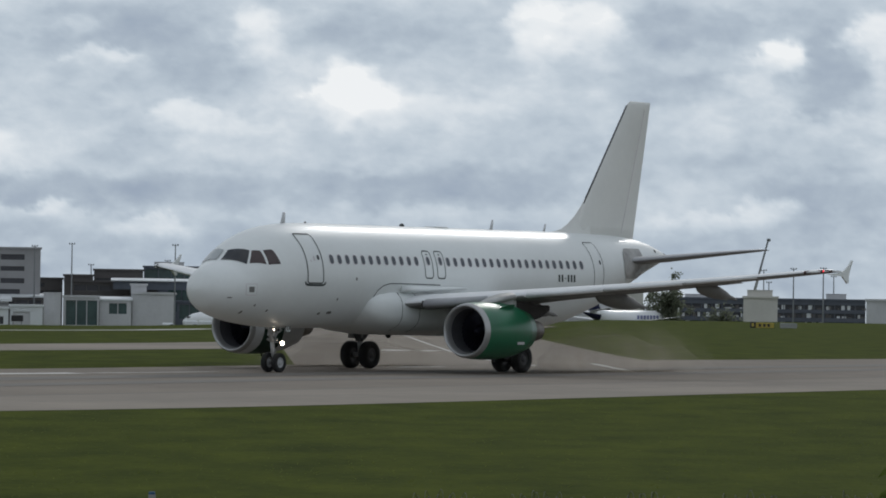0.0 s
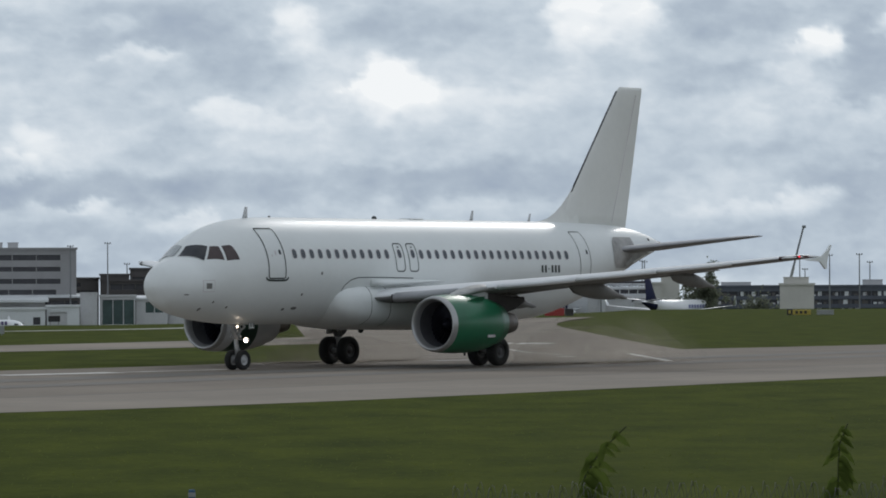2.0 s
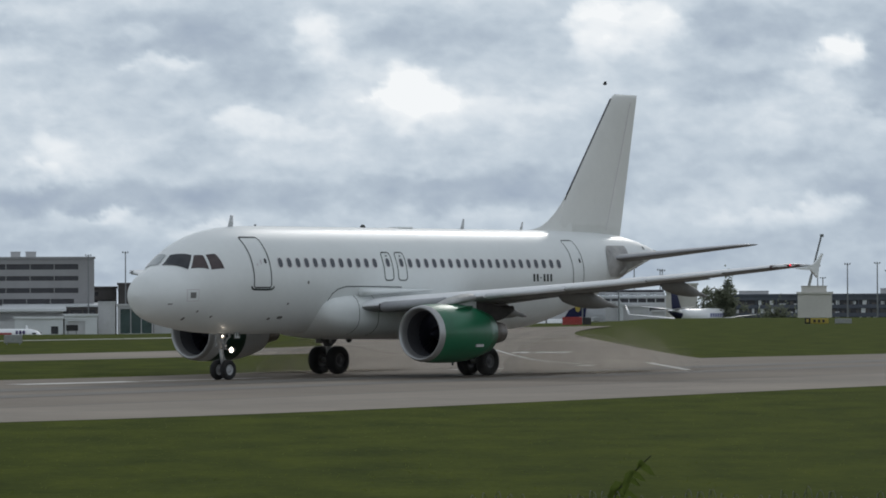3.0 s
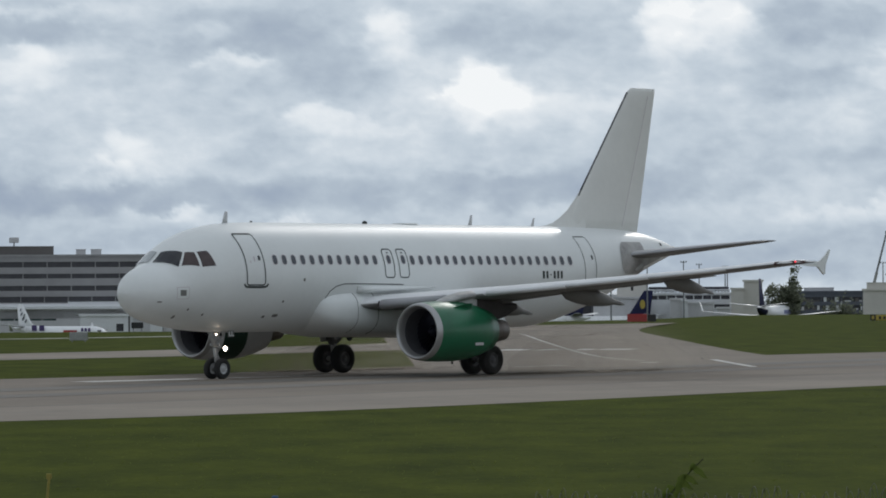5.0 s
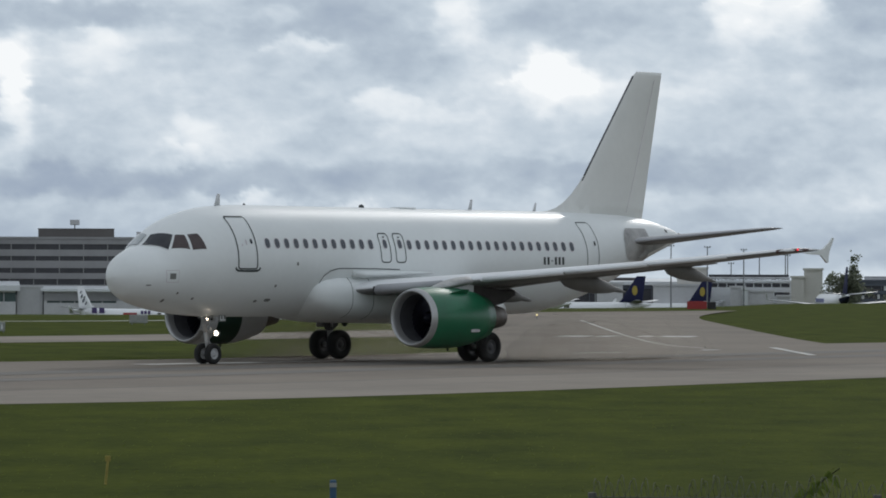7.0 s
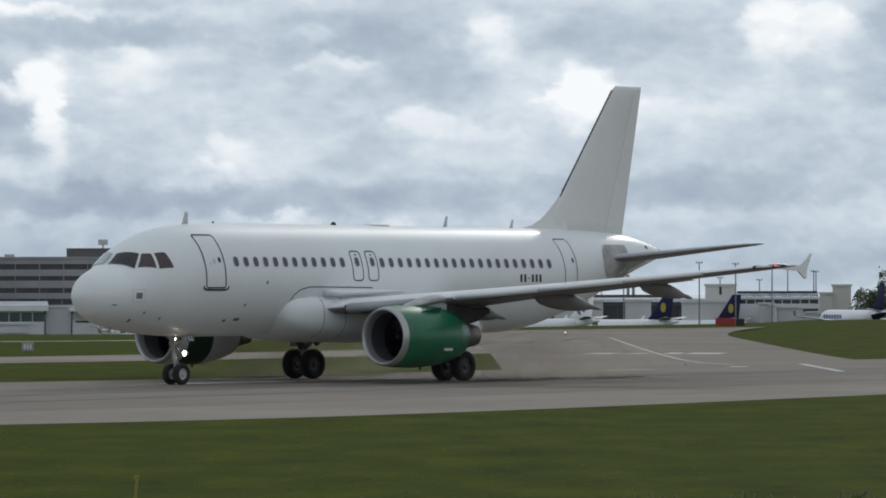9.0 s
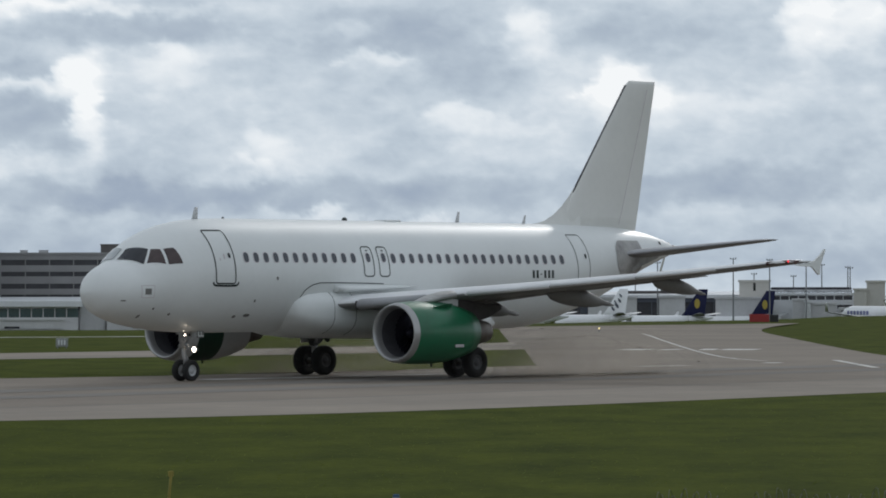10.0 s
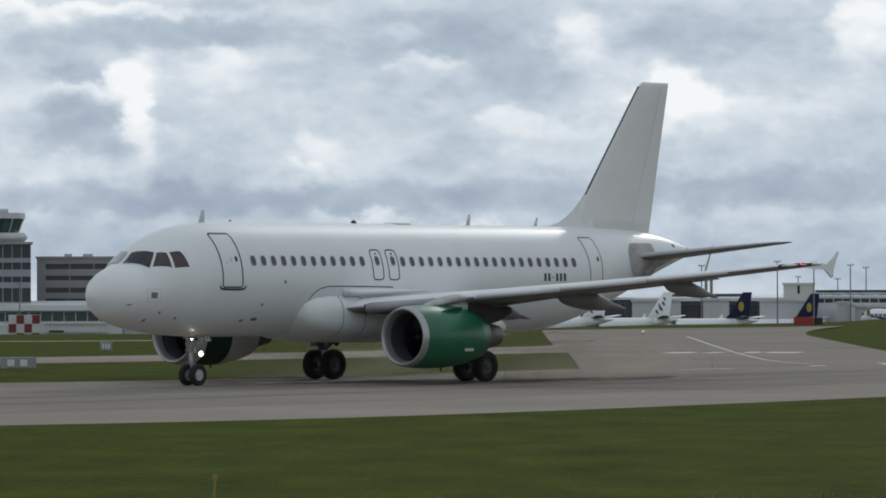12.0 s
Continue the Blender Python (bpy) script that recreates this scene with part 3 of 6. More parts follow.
        # small fittings on the nose and belly
        for nm, hw, hh, m, up in (("sensor_frame", 0.25, 0.22, WINDOW_RIM, 0.005), ("sensor_plate", 0.23, 0.20, WHITE, 0.009), ("sensor_face", 0.12, 0.105, VENT, 0.013)):
            patch(nm, [(1.72 + ex * hw, theta_at(1.72 + ex * hw, 3.22 + ez * hh)) for ex, ez in ((-1, 1), (1, 1), (1, -1), (-1, -1))], m, jet, n=4, lift=up, side=side)
        for x, z, w, h2 in ((7.8, 3.69, 0.13, 0.15), (6.8, 2.88, 0.12, 0.12), (6.1, 2.32, 0.2, 0.11), (6.72, 2.36, 0.38, 0.13), (2.1, 2.62, 0.1, 0.1), (2.9, 2.42, 0.12, 0.1), (0.9, 2.9, 0.2, 0.05), (1.7, 2.35, 0.12, 0.14)):
            porthole("vent", x, z, w * 0.85, h2 * 0.85, VENT, jet, 0.010, side)
    # registration shown as plain upright bars
    for k, w in enumerate((0.17, 0.17, 0.14, 0.17, 0.17, 0.17)):
        x0 = 22.28 + k * 0.235
        z0, z1 = (3.85, 3.89) if k == 2 else (3.72, 4.02)
        outline("marking_bar", [(x0 + w / 2, z0), (x0 + w / 2, z1)], w * 0.80, LINE, jet, closed=False)
    # blade aerials and beacons
    for x, hgt, ch, z in ((5.35, 0.46, 0.34, 5.80), (19.95, 0.42, 0.26, 5.86), (24.0, 0.34, 0.22, 5.86)):
        surface("aerial", [(0, x, z - 0.05, ch, 0.12), (0, x + 0.18, z + hgt, ch * 0.5, 0.12)], WING_GREY, jet, upright=True)
    for x in (13.6, 7.0):
        bm = bmesh.new()
        bmesh.ops.create_uvsphere(bm, u_segments=12, v_segments=8, radius=0.11 if x > 10 else 0.05, matrix=Matrix.Translation((x, 0, 5.88)))
        part("beacon", bm, LINE, jet, "", True)
    bm = bmesh.new()
    bevel_box(bm, 15.6, 16.5, -0.3, 0.3, 5.84, 5.915, 0.03)
    part("aerial_fairing", bm, WHITE, jet)
    for x in (12.2, 18.0):
        bm = bmesh.new()
        bmesh.ops.create_uvsphere(bm, u_segments=12, v_segments=8, radius=0.12, matrix=Matrix.Translation((x, -0.4, 1.45)))
        part("belly_beacon", bm, LINE, jet, "", True)

    # tail fin
    def le(z):
        return 30.70 - (11.68 - z) * 0.774

    def te(z):
        return 32.59 - (11.78 - z) * 0.218
    st = [(0, le(z), z, te(z) - le(z), 0.10) for z in (5.2, 6.2, 7.2, 8.5, 10, 11.3)] + [(0, le(11.6) + 0.03, 11.6, te(11.6) - le(11.6) - 0.03, 0.095), (0, le(11.74) + 0.12, 11.74, te(11.74) - le(11.74) - 0.14, 0.06)]
    fin = surface("tail_fin", st, FIN_WHITE, jet, "tall plain off-white tail fin", True)
    st = [(0, le(z) - 0.012, z, 0.10, 0.9) for z in (7.15, 8.5, 10, 11.55)]
    surface("fin_leading_edge", st, DARK_EDGE, fin, "dark leading edge strip", True)
    bm = bmesh.new()
    prof = ((24.3, 5.84), (25.0, 5.90), (25.5, 6.02), (26.0, 6.25), (26.5, 6.58), (27.0, 7.02), (27.35, 7.4))
    left = [bm.verts.new((x + 0.02, -0.05 - 0.05 * i, 5.6)) for i, (x, z) in enumerate(prof)]
    crest = [bm.verts.new((x, 0, z)) for x, z in prof]
    right = [bm.verts.new((x + 0.02, 0.05 + 0.05 * i, 5.6)) for i, (x, z) in enumerate(prof)]
    for i in range(len(prof) - 1):
        bm.faces.new((left[i], left[i + 1], crest[i + 1], crest[i]))
        bm.faces.new((right[i], crest[i], crest[i + 1], right[i + 1]))
    part("fin_fillet", bm, FIN_WHITE, jet)
    # rudder gap
    bm = bmesh.new()
    for y in (-1, 1):
        pts = []
        for z in (5.9, 7.5, 9.5, 11.4):
            xr = te(z) - (te(z) - le(z)) * 0.30
            wid = (te(z) - le(z)) * 0.062
            pts.append((xr, y * wid, z))
        for p, q in zip(pts, pts[1:]):
            rod(bm, p, q, 0.012, seg=5)
    part("rudder_gap", bm, WINDOW_RIM, fin)

    for side in (-1, 1):
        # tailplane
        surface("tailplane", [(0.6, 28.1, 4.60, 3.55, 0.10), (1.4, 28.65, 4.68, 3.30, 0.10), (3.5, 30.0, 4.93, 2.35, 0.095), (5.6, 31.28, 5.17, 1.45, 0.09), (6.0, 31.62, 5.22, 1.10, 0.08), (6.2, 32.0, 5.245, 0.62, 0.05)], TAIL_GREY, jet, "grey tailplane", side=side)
        plate = []
        for i in range(15):
            z = 3.92 + (5.22 - 3.92) * i / 14
            x0 = 27.95 + 0.42 * abs((z - 4.57) / 0.65) ** 3.2
            for q in range(9):
                x = x0 + (30.35 - 0.35 * (z - 3.92) - x0) * q / 8
                plate.append(skin(x, theta_at(x, max(z, smooth_column(x, 2) + 0.03)), 0.02, side))
        make("tailplane_plate", plate, [(i * 9 + q, i * 9 + q + 1, (i + 1) * 9 + q + 1, (i + 1) * 9 + q) for i in range(14) for q in range(8)], SCUFF, jet, "scuffed dark metal plate round the tailplane root")
        patch("apu_vent", [(31.75, 58), (31.95, 58), (31.95, 70), (31.75, 70)], LINE, jet, n=2, lift=0.01, side=side)
        bm = bmesh.new()
        wedge = [(28.25, 1.45, 4.62), (31.3, 1.25, 4.60), (29.3, 1.38, 4.02), (28.25, 1.1, 4.62), (31.3, 0.8, 4.60), (29.3, 1.0, 4.02)]
        wv = [bm.verts.new((x, side * y, z)) for x, y, z in wedge]
        for f in ((0, 1, 2), (5, 4, 3), (0, 3, 4, 1), (1, 4, 5, 2), (2, 5, 3, 0)):
            bm.faces.new([wv[i] for i in f])
        part("tailplane_fairing", bm, PLATE, jet)
        # wing
        def wle(y):
            return 10.97 + (y - 2.5) * 0.518

        def wte(y):
            return 17.35 if y < 6.4 else 17.35 + (y - 6.4) * 0.268

        def wz(y):
            return 2.77 + 0.0873 * (y - 2.5) + 0.0011 * (y - 2.5) ** 2
        st = [(y, wle(y), wz(y), wte(y) - wle(y), th) for y, th in ((1.2, 0.095), (2.2, 0.095), (3.4, 0.098), (5, 0.105), (6.4, 0.11), (9, 0.108), (12, 0.105), (15, 0.10), (16.5, 0.10))] + [(16.8, 18.72, wz(16.8), 1.35, 0.09), (16.93, 19.3, wz(16.93), 0.85, 0.06)]
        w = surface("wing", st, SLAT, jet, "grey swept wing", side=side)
        # slats: proud, paler metal noses
        for y0, y1 in ((2.95, 5.1), (6.5, 9.2), (9.25, 12.0), (12.05, 14.6)):
            st = [(y, wle(y) - 0.035, wz(y), (wte(y) - wle(y)) * 0.17 + 0.05, (0.20 if y < 6 else 0.30)) for y in (y0, (y0 + y1) / 2, y1)]
            if y1 < 6:   # the inner slat droops; a dark block stands for the shade in its end gap
                st = [(y, x - 0.20, z - 0.08, ch, th * 1.8) for y, x, z, ch, th in st]
                bm = bmesh.new()
                bevel_box(bm, st[0][1] + 0.02, st[0][1] + st[0][3] + 0.1, side * (y0 - 0.05) - 0.05, side * (y0 - 0.05) + 0.05, wz(y0) - 0.24, wz(y0) + 0.06, 0.03)
                part("slat_gap_shade", bm, SHADE_DARK, w)
            surface("slat", st, SLAT if y1 > 6 else TAIL_GREY, w, side=side)
        # wing tip fence and lights
        fp = [(18.75, 4.14), (19.6, 4.20), (20.0, 4.29), (20.40, 4.52), (20.62, 4.72), (20.70, 4.70), (20.55, 4.44), (20.42, 4.20), (20.36, 4.00), (20.36, 3.80), (20.26, 3.78), (20.05, 3.94), (19.85, 4.07), (19.3, 4.09)]
        vv = [(x, side * 16.92, z) for x, z in fp] + [(x, side * 16.99, z) for x, z in fp]
        k = len(fp)
        bm = bmesh.new()
        bv = [bm.verts.new(q) for q in vv]
        bm.faces.new(bv[:k])
        bm.faces.new(list(reversed(bv[k:])))
        for i in range(k):
            bm.faces.new((bv[i], bv[(i + 1) % k], bv[k + (i + 1) % k], bv[k + i]))
        part("wing_tip_fence", bm, WHITE, w, "white arrow-shaped tip fence")
        st = [(16.25, wle(16.25) - 0.04, wz(16.25), 0.4, 0.38), (16.78, 18.66, wz(16.78), 0.4, 0.34), (16.9, 19.15, wz(16.9), 0.3, 0.3)]
        surface("tip_light_cover", st, TIPRED if side < 0 else INTAKE, w, "dark red tip light cover", side=side)
        bm = bmesh.new()
        bmesh.ops.create_uvsphere(bm, u_segments=12, v_segments=8, radius=0.036, matrix=Matrix.Translation((18.66, side * 16.8, wz(16.8) + 0.02)))
        part("navigation_light", bm, LAMP_RED if side < 0 else GLASS_DARK, w, "small red glowing light" if side < 0 else "")
        # flap track fairings
        for y, x0, x1, r in ((4.35, 14.9, 18.6, 0.36), (8.1, 15.6, 19.6, 0.36), (12.0, 16.9, 20.1, 0.29)):
            rings = []
            for i in range(13):
                u = i / 12
                rad = r * (math.sin(math.pi * min(u * 1.15, 1) ** 0.8) ** 0.6 if 0 < u < 1 else 0) + 0.015
                if u > 0.87:
                    rad = r * 0.02 + 0.02 + (1 - u) * r * 2.2
                x = x0 + (x1 - x0) * u
                zc = wz(y) - 0.16 - 0.46 * u ** 1.4
                rings.append([(x, side * y + rad * 0.62 * math.cos(a), zc + rad * 0.95 * math.sin(a)) for a in [2 * math.pi * q / 16 for q in range(16)]])
            v, fs = loft(rings)
            make("flap_track_fairing", v, fs, FAIRING_SHADE, w)
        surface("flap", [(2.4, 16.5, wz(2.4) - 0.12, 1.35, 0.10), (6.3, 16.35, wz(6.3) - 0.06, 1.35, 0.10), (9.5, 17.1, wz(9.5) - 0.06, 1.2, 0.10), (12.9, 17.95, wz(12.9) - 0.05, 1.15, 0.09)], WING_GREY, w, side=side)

        # engine
        ec = (9.82, side * 5.755, 1.72)
        eng = lathe("engine_cowl", [(0.24, 1.085), (0.6, 1.12), (1.2, 1.14), (2.0, 1.135), (2.7, 1.08), (3.3, 0.97), (3.95, 0.80), (3.96, 0.77), (3.5, 0.75)], ec, GREEN if side < 0 else SHADED_GREEN, jet, "glossy green engine cowl" if side < 0 else "green fan cowl with shade in its colour between grey rings")
        if side > 0:
            lathe("reverser_cowl", [(2.1, 1.142), (2.7, 1.088), (3.3, 0.978), (3.93, 0.81)], ec, WING_GREY, eng, "plain grey reverser cowl")
            lathe("inlet_cowl", [(0.24, 1.089), (0.6, 1.126), (0.78, 1.132)], ec, WING_GREY, eng, "plain grey inlet cowl")
        lathe("intake_lip", [(0.36, 0.87), (0.16, 0.90), (0.05, 0.94), (0.0, 0.98), (0.01, 1.01), (0.06, 1.04), (0.14, 1.068), (0.245, 1.087)], ec, BARE, eng, "polished metal intake lip")
        lathe("intake_duct", [(0.36, 0.87), (0.8, 0.86), (1.25, 0.87)], ec, INTAKE, eng)
        lathe("spinner", [(0.72, 0.01), (0.78, 0.09), (0.95, 0.19), (1.2, 0.27)], ec, FAN, eng, seg=24)
        for k in range(30):
            a = 2 * math.pi * k / 30
            bm, pts = bmesh.new(), []
            for r, tw, wd in ((0.24, 55, 0.13), (0.55, 40, 0.20), (0.855, 25, 0.24)):
                c, s = math.cos(a), math.sin(a)
                dx, dt = wd / 2 * math.sin(radians(tw)), wd / 2 * math.cos(radians(tw))
                for sg in (-1, 1):
                    pts.append(bm.verts.new((ec[0] + 1.1 + sg * dx, ec[1] + r * c - sg * dt * s, ec[2] + r * s + sg * dt * c)))
            bm.faces.new((pts[0], pts[1], pts[3], pts[2]))
            bm.faces.new((pts[2], pts[3], pts[5], pts[4]))
            part("fan_blade", bm, FAN, eng)
        lathe("fan_back", [(1.24, 0.9), (1.26, 0.02)], ec, FAN, eng)
        lathe("core_cowl", [(3.2, 0.70), (3.9, 0.62), (4.6, 0.47), (5.12, 0.38), (5.13, 0.33), (4.7, 0.32)], ec, NOZZLE, eng, "heat-stained metal core nozzle")
        lathe("exhaust_plug", [(4.4, 0.28), (5.0, 0.24), (5.3, 0.12), (5.4, 0.02)], ec, NOZZLE, eng)
        # strake on the cowl and a small label
        bm = bmesh.new()
        for s2 in (-1,):
            a = radians(128 if side < 0 else 52)
            y0, z0 = ec[1] + 1.13 * math.cos(a), ec[2] + 1.13 * math.sin(a)
            y1, z1 = ec[1] + 1.33 * math.cos(a), ec[2] + 1.33 * math.sin(a)
            vs = [bm.verts.new(q) for q in ((11.1, y0, z0), (12.2, y0, z0), (12.15, y1, z1), (11.8, y1, z1), (11.1, y0 + 0.02, z0), (12.2, y0 + 0.02, z0), (12.15, y1 + 0.02, z1), (11.8, y1 + 0.02, z1))]
            for q in ((0, 1, 2, 3), (7, 6, 5, 4), (0, 4, 5, 1), (1, 5, 6, 2), (2, 6, 7, 3), (3, 7, 4, 0)):
                bm.faces.new([vs[i] for i in q])
        part("cowl_strake", bm, GREEN if side < 0 else WING_GREY, eng)
        for k in range(4):
            a = radians(205 if side < 0 else -25)
            x0 = 12.05 + k * 0.12
            bm = bmesh.new()
            rr2 = 1.135
            bevel_box(bm, x0, x0 + 0.09, ec[1] + rr2 * math.cos(a) - 0.02, ec[1] + rr2 * math.cos(a) + 0.02, ec[2] + rr2 * math.sin(a) - 0.05, ec[2] + rr2 * math.sin(a) + 0.05)
            part("cowl_label", bm, WINDOW_RIM, eng)
        bm = bmesh.new()
        rod(bm, (11.9, ec[1], ec[2] - 1.1), (11.9, ec[1], ec[2] - 1.24), 0.04, seg=8)
        part("drain_mast", bm, LINE, eng)
        # pylon
        sy = side * 5.755
        rings = []
        for x, zt, zb, hw in ((10.95, 2.74, 2.64, 0.03), (11.5, 2.82, 2.5, 0.08), (12.3, 2.96, 2.3, 0.13), (13.2, 3.03, 2.2, 0.17), (14.2, 2.85, 2.1, 0.2), (15.0, 2.75, 2.25, 0.15), (15.8, 2.75, 2.55, 0.06)):
            rings.append([(x, sy - hw, zb), (x, sy + hw, zb), (x, sy + hw, zt - 0.06), (x, sy, zt), (x, sy - hw, zt - 0.06)])
        back = [[(p[0], sy + (p[1] - sy) * 1.02, p[2]) for p in q] for q in rings[3:]]
        v, fs = loft(rings[:4])
        make("pylon", v, fs, WING_GREY, jet, smooth=False)
        rings = []
        for x, zc, h2, hw in ((10.75, 2.72, 0.03, 0.05), (11.2, 2.82, 0.10, 0.24), (11.8, 2.93, 0.15, 0.36), (12.5, 3.04, 0.17, 0.42), (13.3, 3.12, 0.15, 0.40), (14.0, 3.14, 0.06, 0.3)):
            rings.append([(x, sy + hw * math.cos(q), zc + h2 * math.sin(q)) for q in [2 * math.pi * i / 14 for i in range(14)]])
        v, fs = loft(rings)
        make("pylon_cap", v, fs, PLATE, jet, "scuffed bare metal pylon cap")
        # rear pylon coloured dark in place of the shadow behind the engine
        v, fs = loft(back)
        make("pylon_rear", v, fs, SHADE_DARK, jet, "rear pylon fairing with shade in its dark colour", smooth=False)

    # nose gear
    gear = new("nose_gear")
    gear.parent = jet
    bm = bmesh.new()
    rod(bm, (5.07, 0, 0.38), (4.93, 0, 1.25), 0.065)
    rod(bm, (4.93, 0, 1.2), (4.78, 0, 2.1), 0.10)
    rod(bm, (5.07, -0.28, 0.38), (5.07, 0.28, 0.38), 0.06)
    part("leg", bm, STRUT, gear, "", True)
    bm = bmesh.new()
    rod(bm, (4.95, 0, 1.1), (5.6, 0, 1.95), 0.045)
    rod(bm, (4.93, 0.02, 1.15), (5.2, 0, 0.75), 0.03)
    rod(bm, (5.2, 0, 0.75), (5.07, 0, 0.42), 0.03)
    rod(bm, (4.85, -0.25, 1.72), (4.85, 0.25, 1.72), 0.035)
    part("brace", bm, STRUT, gear)
    bm = bmesh.new()
    bevel_box(bm, 5.18, 5.54, -0.46, -0.44, 1.56, 1.80, 0.012)
    part("gear_door", bm, VENT, gear)
    bm = bmesh.new()
    bevel_box(bm, 5.22, 5.50, -0.485, -0.465, 1.60, 1.64)
    bevel_box(bm, 5.22, 5.26, -0.485, -0.465, 1.64, 1.78)
    bevel_box(bm, 5.36, 5.40, -0.485, -0.465, 1.64, 1.78)
    part("marking_bar", bm, WHITE, gear)
    bm = bmesh.new()   # steering jack, torque links and hoses
    rod(bm, (4.98, -0.24, 1.28), (4.98, 0.24, 1.28), 0.05)
    rod(bm, (4.92, -0.10, 1.30), (4.80, -0.12, 1.95), 0.022, seg=6)
    rod(bm, (4.92, 0.10, 1.30), (4.80, 0.12, 1.95), 0.022, seg=6)
    rod(bm, (5.0, -0.06, 1.2), (5.08, -0.10, 0.55), 0.016, seg=6)
    bevel_box(bm, 4.84, 4.98, -0.16, 0.16, 1.42, 1.56, 0.02)
    part("steering_jack", bm, STRUT, gear)
    for x, y, z, r in ((4.98, -0.10, 1.68, 0.05), (5.12, -0.44, 1.14, 0.085), (5.02, -0.32, 1.66, 0.0)):
        bm = bmesh.new()
        bmesh.ops.create_cone(bm, cap_ends=True, segments=16, radius1=0.12, radius2=0.07, depth=0.14, matrix=Matrix.Translation((x, y, z)) @ pose(0, 0, 0, 0, 90, 0))
        rod(bm, (x, y, z), (4.95, 0, z + 0.06), 0.022, seg=6)
        lamp = part("taxi_light", bm, STRUT, gear)
        bm = bmesh.new()
        bmesh.ops.create_circle(bm, cap_ends=True, segments=16, radius=r or 0.06, matrix=Matrix.Translation((x - 0.08, y, z)) @ pose(0, 0, 0, 0, -90, 0))
        part("lens", bm, LAMP_ON if r else GLASS_DARK, lamp, "glowing warm white lamp" if r else "unlit lamp glass")
    nose_wheels = [wheel("nose_wheel", gear, (5.07, y, 0.385), 0.385, 0.22, 0.20, -1, HUB_PALE) for y in (-0.26, 0.26)]
    # main gear
    main_wheels = []
    for side in (-1, 1):
        gear = new("main_gear")
        gear.parent = jet
        sy = side * 3.795
        bm = bmesh.new()
        rod(bm, (16.1, sy, 0.57), (16.05, sy, 1.35), 0.10)
        rod(bm, (16.05, sy, 1.25), (15.95, sy, 2.7), 0.15)
        rod(bm, (16.1, sy - 0.55, 0.57), (16.1, sy + 0.55, 0.57), 0.09)
        part("leg", bm, STRUT, gear, "", True)
        bm = bmesh.new()
        rod(bm, (16.0, sy, 1.5), (16.0, side * 2.3, 2.15), 0.06)
        rod(bm, (16.3, sy, 0.9), (16.1, sy, 1.35), 0.045)
        rod(bm, (16.3, sy, 0.9), (16.12, sy, 0.6), 0.045)
        part("brace", bm, STRUT, gear)
        bm = bmesh.new()
        bevel_box(bm, 15.55, 16.5, sy + side * 0.20, sy + side * 0.25, 1.25, 2.65, 0.02)
        part("leg_door", bm, WING_GREY, gear)
        bm = bmesh.new()
        q = [(15.5, 1.62), (16.7, 1.62), (16.4, 1.30), (16.12, 1.12), (15.95, 1.12), (15.85, 1.35)]
        lo = [bm.verts.new((x, sy - 0.13, z)) for x, z in q]
        hi = [bm.verts.new((x, sy + 0.13, z)) for x, z in q]
        bm.faces.new(lo)
        bm.faces.new(list(reversed(hi)))
        for i in range(6):
            bm.faces.new((lo[i], lo[(i + 1) % 6], hi[(i + 1) % 6], hi[i]))
        part("side_stay", bm, DARKBAY, gear)
        main_wheels += [wheel("main_wheel", gear, (16.1, sy + o, 0.575), 0.575, 0.41, 0.27, side, HUB_DARK) for o in (-0.464, 0.464)]
    bm = bmesh.new()
    bevel_box(bm, 15.0, 17.0, -2.2, 2.2, 1.42, 1.5, 0.03)
    part("gear_bay_door", bm, WHITE, jet)
    return jet, nose_wheels, main_wheels


airliner, nose_wheels, main_wheels = build_airliner()


